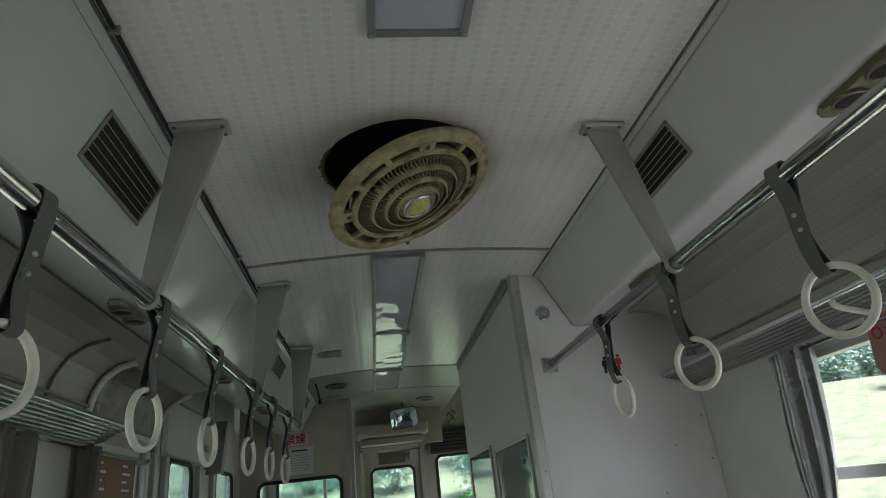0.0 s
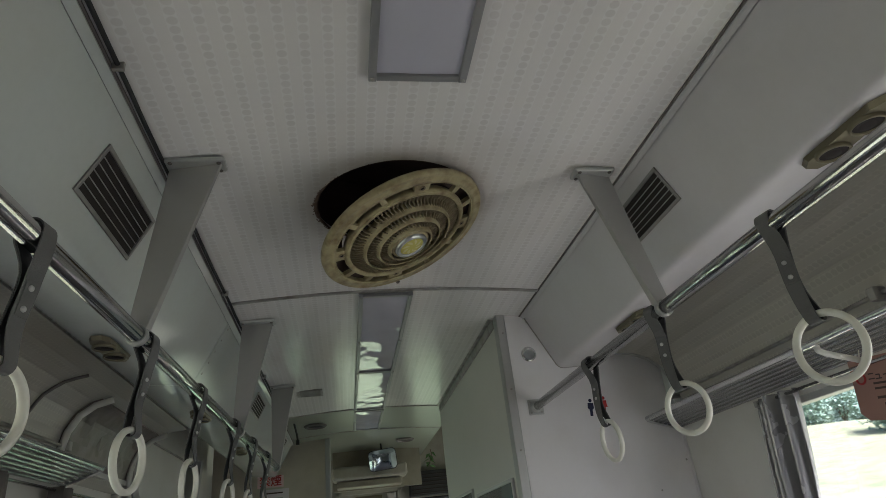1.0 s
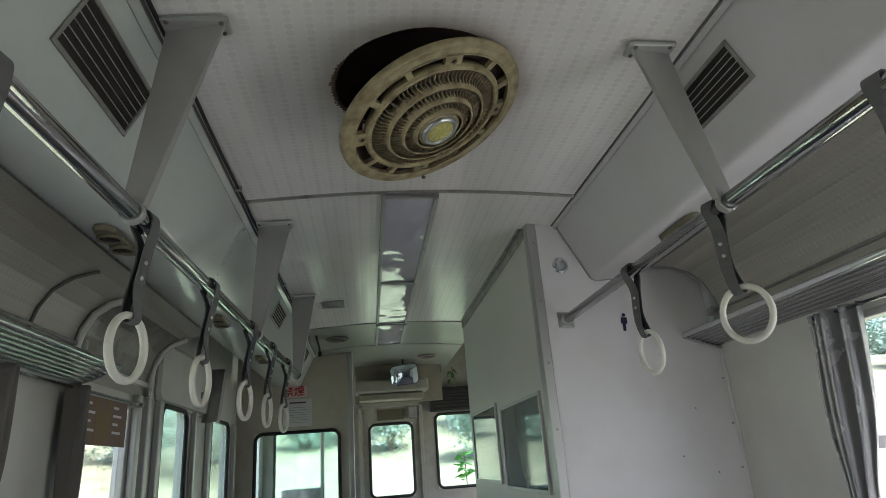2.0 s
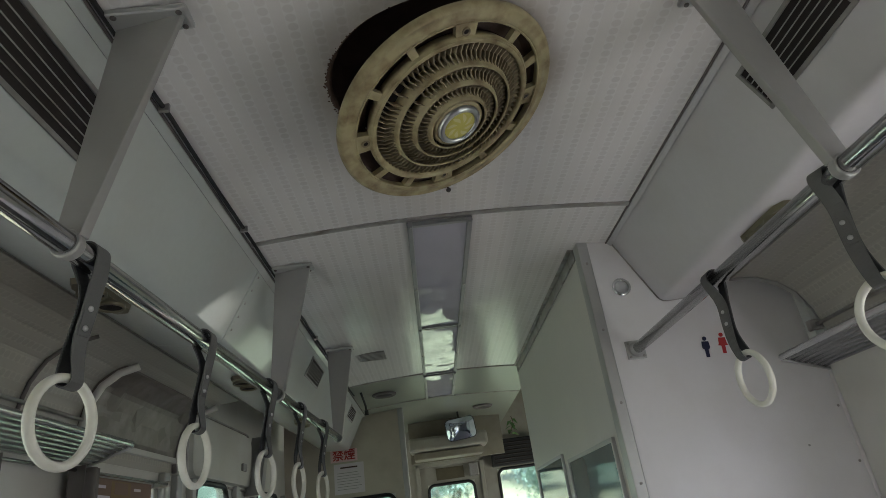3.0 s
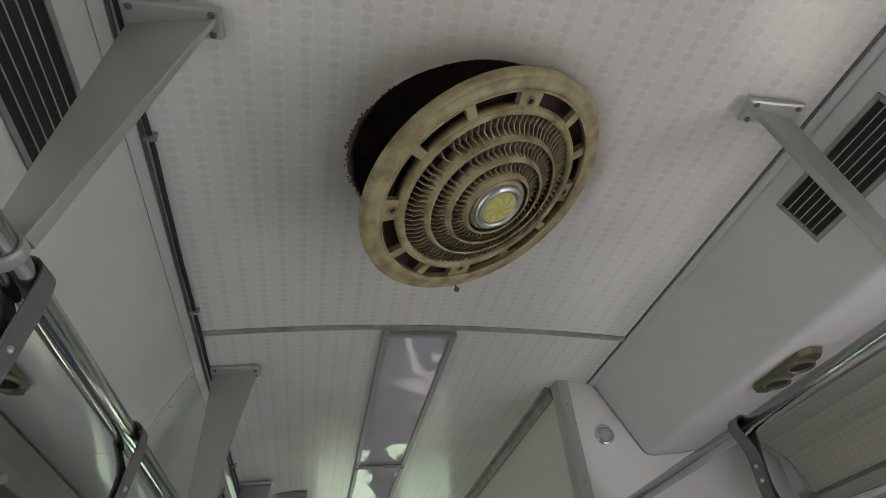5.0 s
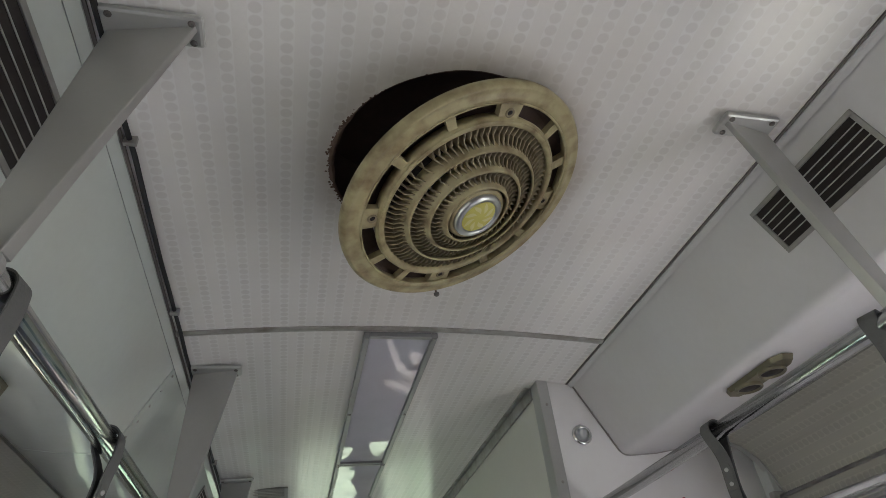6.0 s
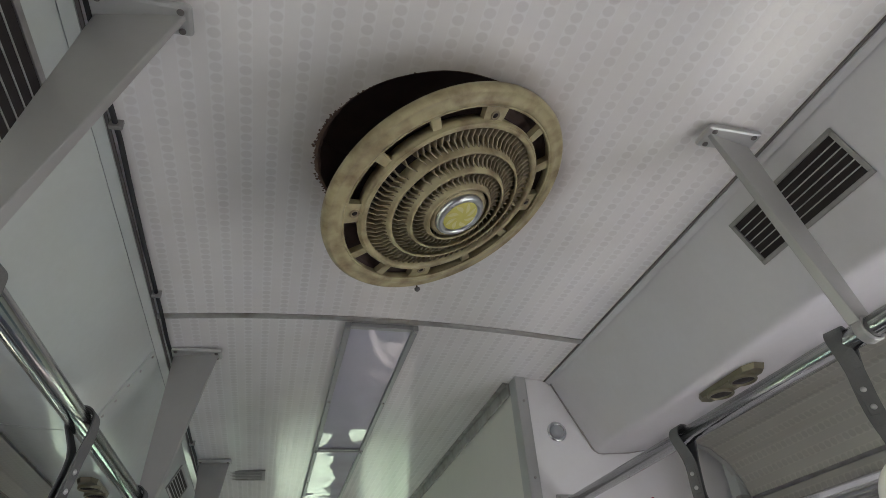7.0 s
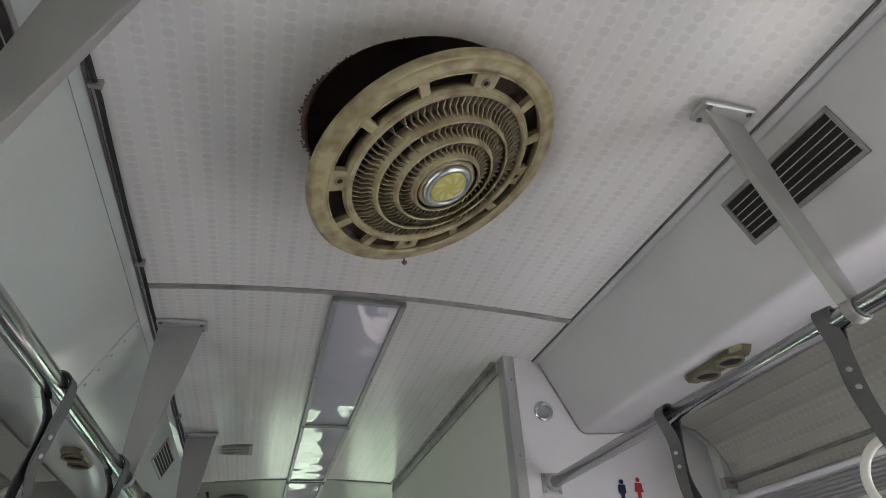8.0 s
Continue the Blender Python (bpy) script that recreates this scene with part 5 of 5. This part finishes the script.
FADED = material("faded_print", (0.16, 0.135, 0.115), 0.38, vary=0.5, scale=7, grain=45, stain=(0.30, 0.26, 0.24), amount=0.8)
PATCH = material("faded_patch", (0.15, 0.125, 0.105), 0.42, vary=0.3, scale=12)
bm = bmesh.new()
nu, nv = 16, 12
rows = []
for j in range(nv + 1):
    s = 0.06 + 0.25 * j / nv
    left = -0.33 + 0.03 * max(0, (s - 0.18) / 0.13) ** 2
    rows.append([[bm.verts.new(on_cove(left + (0.42 - left) * i / nu, s, off)) for i in range(nu + 1)] for off in (0.001, 0.009)])
for (b0, f0), (b1, f1) in zip(rows, rows[1:]):
    for i in range(nu):
        bm.faces.new((f0[i], f0[i + 1], f1[i + 1], f1[i]))
    for i in (0, nu):
        bm.faces.new((b0[i], f0[i], f1[i], b1[i]))
for back, front in (rows[0], rows[-1]):
    for i in range(nu):
        bm.faces.new((back[i], back[i + 1], front[i + 1], front[i]))
bmesh.ops.recalc_face_normals(bm, faces=bm.faces)
part("print", bm, FADED, poster, "mottled brown print under a shiny sheet")
rng = random.Random(31)
for k in range(9):
    cx, cz, r = rng.uniform(-0.22, 0.34), rng.uniform(0.07, 0.2), rng.uniform(0.025, 0.055)
    bm = bmesh.new()
    loop = []
    for i in range(7):
        x, z = cx + r * rng.uniform(0.6, 1.25) * math.cos(2 * math.pi * i / 7), cz + 0.8 * r * rng.uniform(0.6, 1.25) * math.sin(2 * math.pi * i / 7)
        loop.append(bm.verts.new(on_cove(x, z + 0.03, 0.0105)))
    bm.faces.new(loop)
    part("print_patch", bm, PATCH, poster)
for x in (-0.33, 0.40):
    path = [on_cove(x + (0.03 * max(0, (s - 0.12) / 0.18) ** 1.6), s, 0.017) for s in [0.03 + 0.031 * k for k in range(11)]]
    part("frame_tube", tube(bmesh.new(), path, 0.012, 10), CREAM, poster, "bent pale cream frame tube", smooth=True)
    part("tube_foot", boxes(((-1.1455, x - 0.016, 1.705), (-1.122, x + 0.016, 1.74)), bevel=0.004), TRIM, poster)
part("bottom_rail", boxes(((-1.1455, -0.31, 1.742), (-1.128, 0.39, 1.762)), bevel=0.002), CREAM, poster)

ob = thing("wall_conduit", "dark bent conduit rising over the patterned wall panel", "conduit")
part("pipe", tube(bmesh.new(), [on_cove(-0.02 + 0.05 * (s / 0.36) ** 2, s, 0.007) for s in [0.02 + 0.034 * k for k in range(11)]], 0.0055, 8), GAP, ob, smooth=True)

pocket = thing("door_pocket_cover", "cream door gear cover with rounded corners above the door", "cover", pose(-1.148, 1.60, 1.84, 0, 0, 90))
bm = bmesh.new()
outline = rounded_rect(0.90, 0.27, 0.05)
a, b = [bm.verts.new((x, 0.0, z)) for x, z in outline], [bm.verts.new((x * 0.985, -0.022, z * 0.95)) for x, z in outline]
bm.faces.new(b)
for k in range(len(a)):
    bm.faces.new((a[k], a[(k + 1) % len(a)], b[(k + 1) % len(a)], b[k]))
bmesh.ops.recalc_face_normals(bm, faces=bm.faces)
part("cover", bm, CREAM, pocket)
bm = bmesh.new()
tube(bm, [(x, -0.004, z) for x, z in rounded_rect(0.93, 0.30, 0.06)], 0.006, 6, closed=True)
part("seal", bm, TRIM, pocket, smooth=True)
part("latch", boxes(((0.25, -0.036, -0.06), (0.31, -0.022, -0.02)), bevel=0.004), TRIM, pocket)
brace = thing("slanted_cover", "pale slanted metal cover beside the door", "cover")
bm = bmesh.new()
pts = [(1.98, 1.66), (2.05, 1.66), (2.20, 1.99), (2.13, 1.99)]
a, b = [bm.verts.new((-1.148, y, z)) for y, z in pts], [bm.verts.new((-1.06, y, z)) for y, z in pts]
bm.faces.new(a)
bm.faces.new(b[::-1])
for k in range(4):
    bm.faces.new((a[k], a[(k + 1) % 4], b[(k + 1) % 4], b[k]))
bmesh.ops.recalc_face_normals(bm, faces=bm.faces)
part("cover", bm, ALU, brace)
# door posts between the side windows
for y in (0.87, 0.99, 1.15, 1.76, 2.08, 2.80):
    tagged(part("trim", boxes(((-1.149, y, 0), (-1.118, y + 0.045, 1.70)), bevel=0.006), ALU), "vertical aluminium door post", "trim", kind="structure")


# ---- outside ----
def ground_height(x, y):
    far = max(0.0, math.hypot(x, y) - 9)
    return -1.15 + 0.2 * noise.noise(Vector((x * 0.15, y * 0.15, 0))) + min(9, far * 0.28) * (0.75 + 0.35 * noise.noise(Vector((x * 0.03, y * 0.03, 5)))) + min(1, far * 0.2) * 0.6 * noise.noise(Vector((x * 0.5, y * 0.5, 2)))


bm = bmesh.new()
ticks = [-600, -300, -160, -100, -70, -50] + [-40 + 2 * k for k in range(41)] + [50, 70, 100, 160, 300, 600]
rows = [[bm.verts.new((x, y, ground_height(x, y))) for x in ticks] for y in ticks]
for r0, r1 in zip(rows, rows[1:]):
    for i in range(len(ticks) - 1):
        bm.faces.new((r0[i], r0[i + 1], r1[i + 1], r1[i]))
bmesh.ops.recalc_face_normals(bm, faces=bm.faces)
tagged(part("ground", bm, GRASS, smooth=True), "dry grassy ground rising to a hillside", "ground", kind="structure")


def bush(x, y, size, seed, leaf=0.09, mat=BUSH, count=260, base=None, loose=0.17):
    rng = random.Random(seed)
    z0 = ground_height(x, y) if base is None else base
    ob = thing("bush", "leafy green bush on the slope beside the track", "bush", Matrix.Translation((x, y, z0)), "bushes")
    bm = bmesh.new()
    tips = []
    for k in range(6):
        a, r = rng.uniform(0, 6.28), rng.uniform(0.15, 0.45) * size
        tip = Vector((r * math.cos(a), r * math.sin(a), size * rng.uniform(0.55, 0.95)))
        tube(bm, [(0, 0, -0.1), tip * 0.5 + Vector((0, 0, 0.05 * size)), tip], [0.016 * size, 0.010 * size, 0.004 * size], 6)
        tips.append(tip)
    part("stem", bm, material("bark", (0.12, 0.09, 0.06), 0.9) if "bark" not in bpy.data.materials else bpy.data.materials["bark"], ob)
    bm = bmesh.new()
    for k in range(count):
        tip = rng.choice(tips)
        p = tip * rng.uniform(0.4, 1.05) + Vector((rng.gauss(0, loose), rng.gauss(0, loose), rng.gauss(0, loose * 0.8))) * size
        e = Euler((rng.uniform(-1, 1), rng.uniform(-1, 1), rng.uniform(0, 6.28))).to_matrix()
        l = leaf * rng.uniform(0.6, 1.3)
        q = [bm.verts.new(p + e @ Vector(c)) for c in ((-l, 0, 0), (0, -0.45 * l, 0.12 * l), (l, 0, 0), (0, 0.45 * l, 0.12 * l))]
        bm.faces.new(q)
    part("leaves", bm, mat, ob)


rng = random.Random(11)
for k in range(18):
    bush(rng.uniform(-14, 14), rng.uniform(19, 34), rng.uniform(2.2, 4.5), 120 + k, 0.095, BUSH, 1600)
for k in range(16):
    bush(rng.uniform(-32, -17), rng.uniform(-4, 22), rng.uniform(2.2, 4.5), 150 + k, 0.095, BUSH, 1600)
for k in range(44):
    bush(rng.uniform(24, 40), rng.uniform(10, 44), rng.uniform(1.6, 3.4), 200 + k, 0.15, BUSH, 1500)
for k in range(8):
    bush(-11.5 + 3.0 * k + rng.uniform(-0.4, 0.4), rng.uniform(20, 26), rng.uniform(2.2, 3.6), 300 + k, 0.10, BUSH, 2400)
# a young sapling just in front of the car
sapling = thing("sapling", "young bright green sapling growing before the front window", "sapling", Matrix.Translation((0.80, 4.72, ground_height(0.80, 4.72))))
top = 1.40 - ground_height(0.80, 4.72)
part("stem", tube(bmesh.new(), [(0.05, 0.05, -0.1), (0.03, 0.03, top * 0.5), (0, 0, top)], [0.012, 0.009, 0.004], 6), bpy.data.materials["bark"], sapling)
bm = bmesh.new()
for k in range(22):
    e = Euler((rng.uniform(-0.6, 0.6), rng.uniform(-0.6, 0.3), 2.4 * k + rng.uniform(-0.3, 0.3))).to_matrix()
    z = top - 0.014 * k * rng.uniform(0.6, 1.2)
    q = [bm.verts.new(Vector((0, 0, z)) + e @ Vector(c)) for c in ((0.01, 0, 0), (0.06, -0.042, 0.01), (0.14, 0, -0.016), (0.06, 0.042, 0.01))]
    bm.faces.new(q)
part("leaves", bm, LEAF, sapling)

# dark green leaves on a short stem, added above the louvred box
twig = thing("leaf_sprig", "dark green leafy twig hanging above the louvred box", "plant", Matrix.Translation((0.64, 4.04, 2.17)))
part("stem", tube(bmesh.new(), [(0, 0, 0.03), (0.01, -0.01, -0.02), (-0.015, -0.02, -0.08), (-0.03, -0.02, -0.13)], [0.004, 0.0035, 0.003, 0.002], 6), bpy.data.materials["bark"], twig)
rng = random.Random(21)
for k in range(9):
    e = Euler((rng.uniform(-0.5, 0.5), rng.uniform(0.1, 0.9), 2.4 * k)).to_matrix()
    at = Vector((-0.003 * k, -0.002 * k, 0.01 - 0.016 * k))
    bm = bmesh.new()
    q = [bm.verts.new(at + e @ Vector(c)) for c in ((0, 0, 0), (0.028, -0.024, 0.004), (0.075, 0, -0.012), (0.028, 0.024, 0.004))]
    bm.faces.new((q[0], q[1], q[2]))
    bm.faces.new((q[0], q[2], q[3]))
    part("leaf", bm, TWIGLEAF, twig)
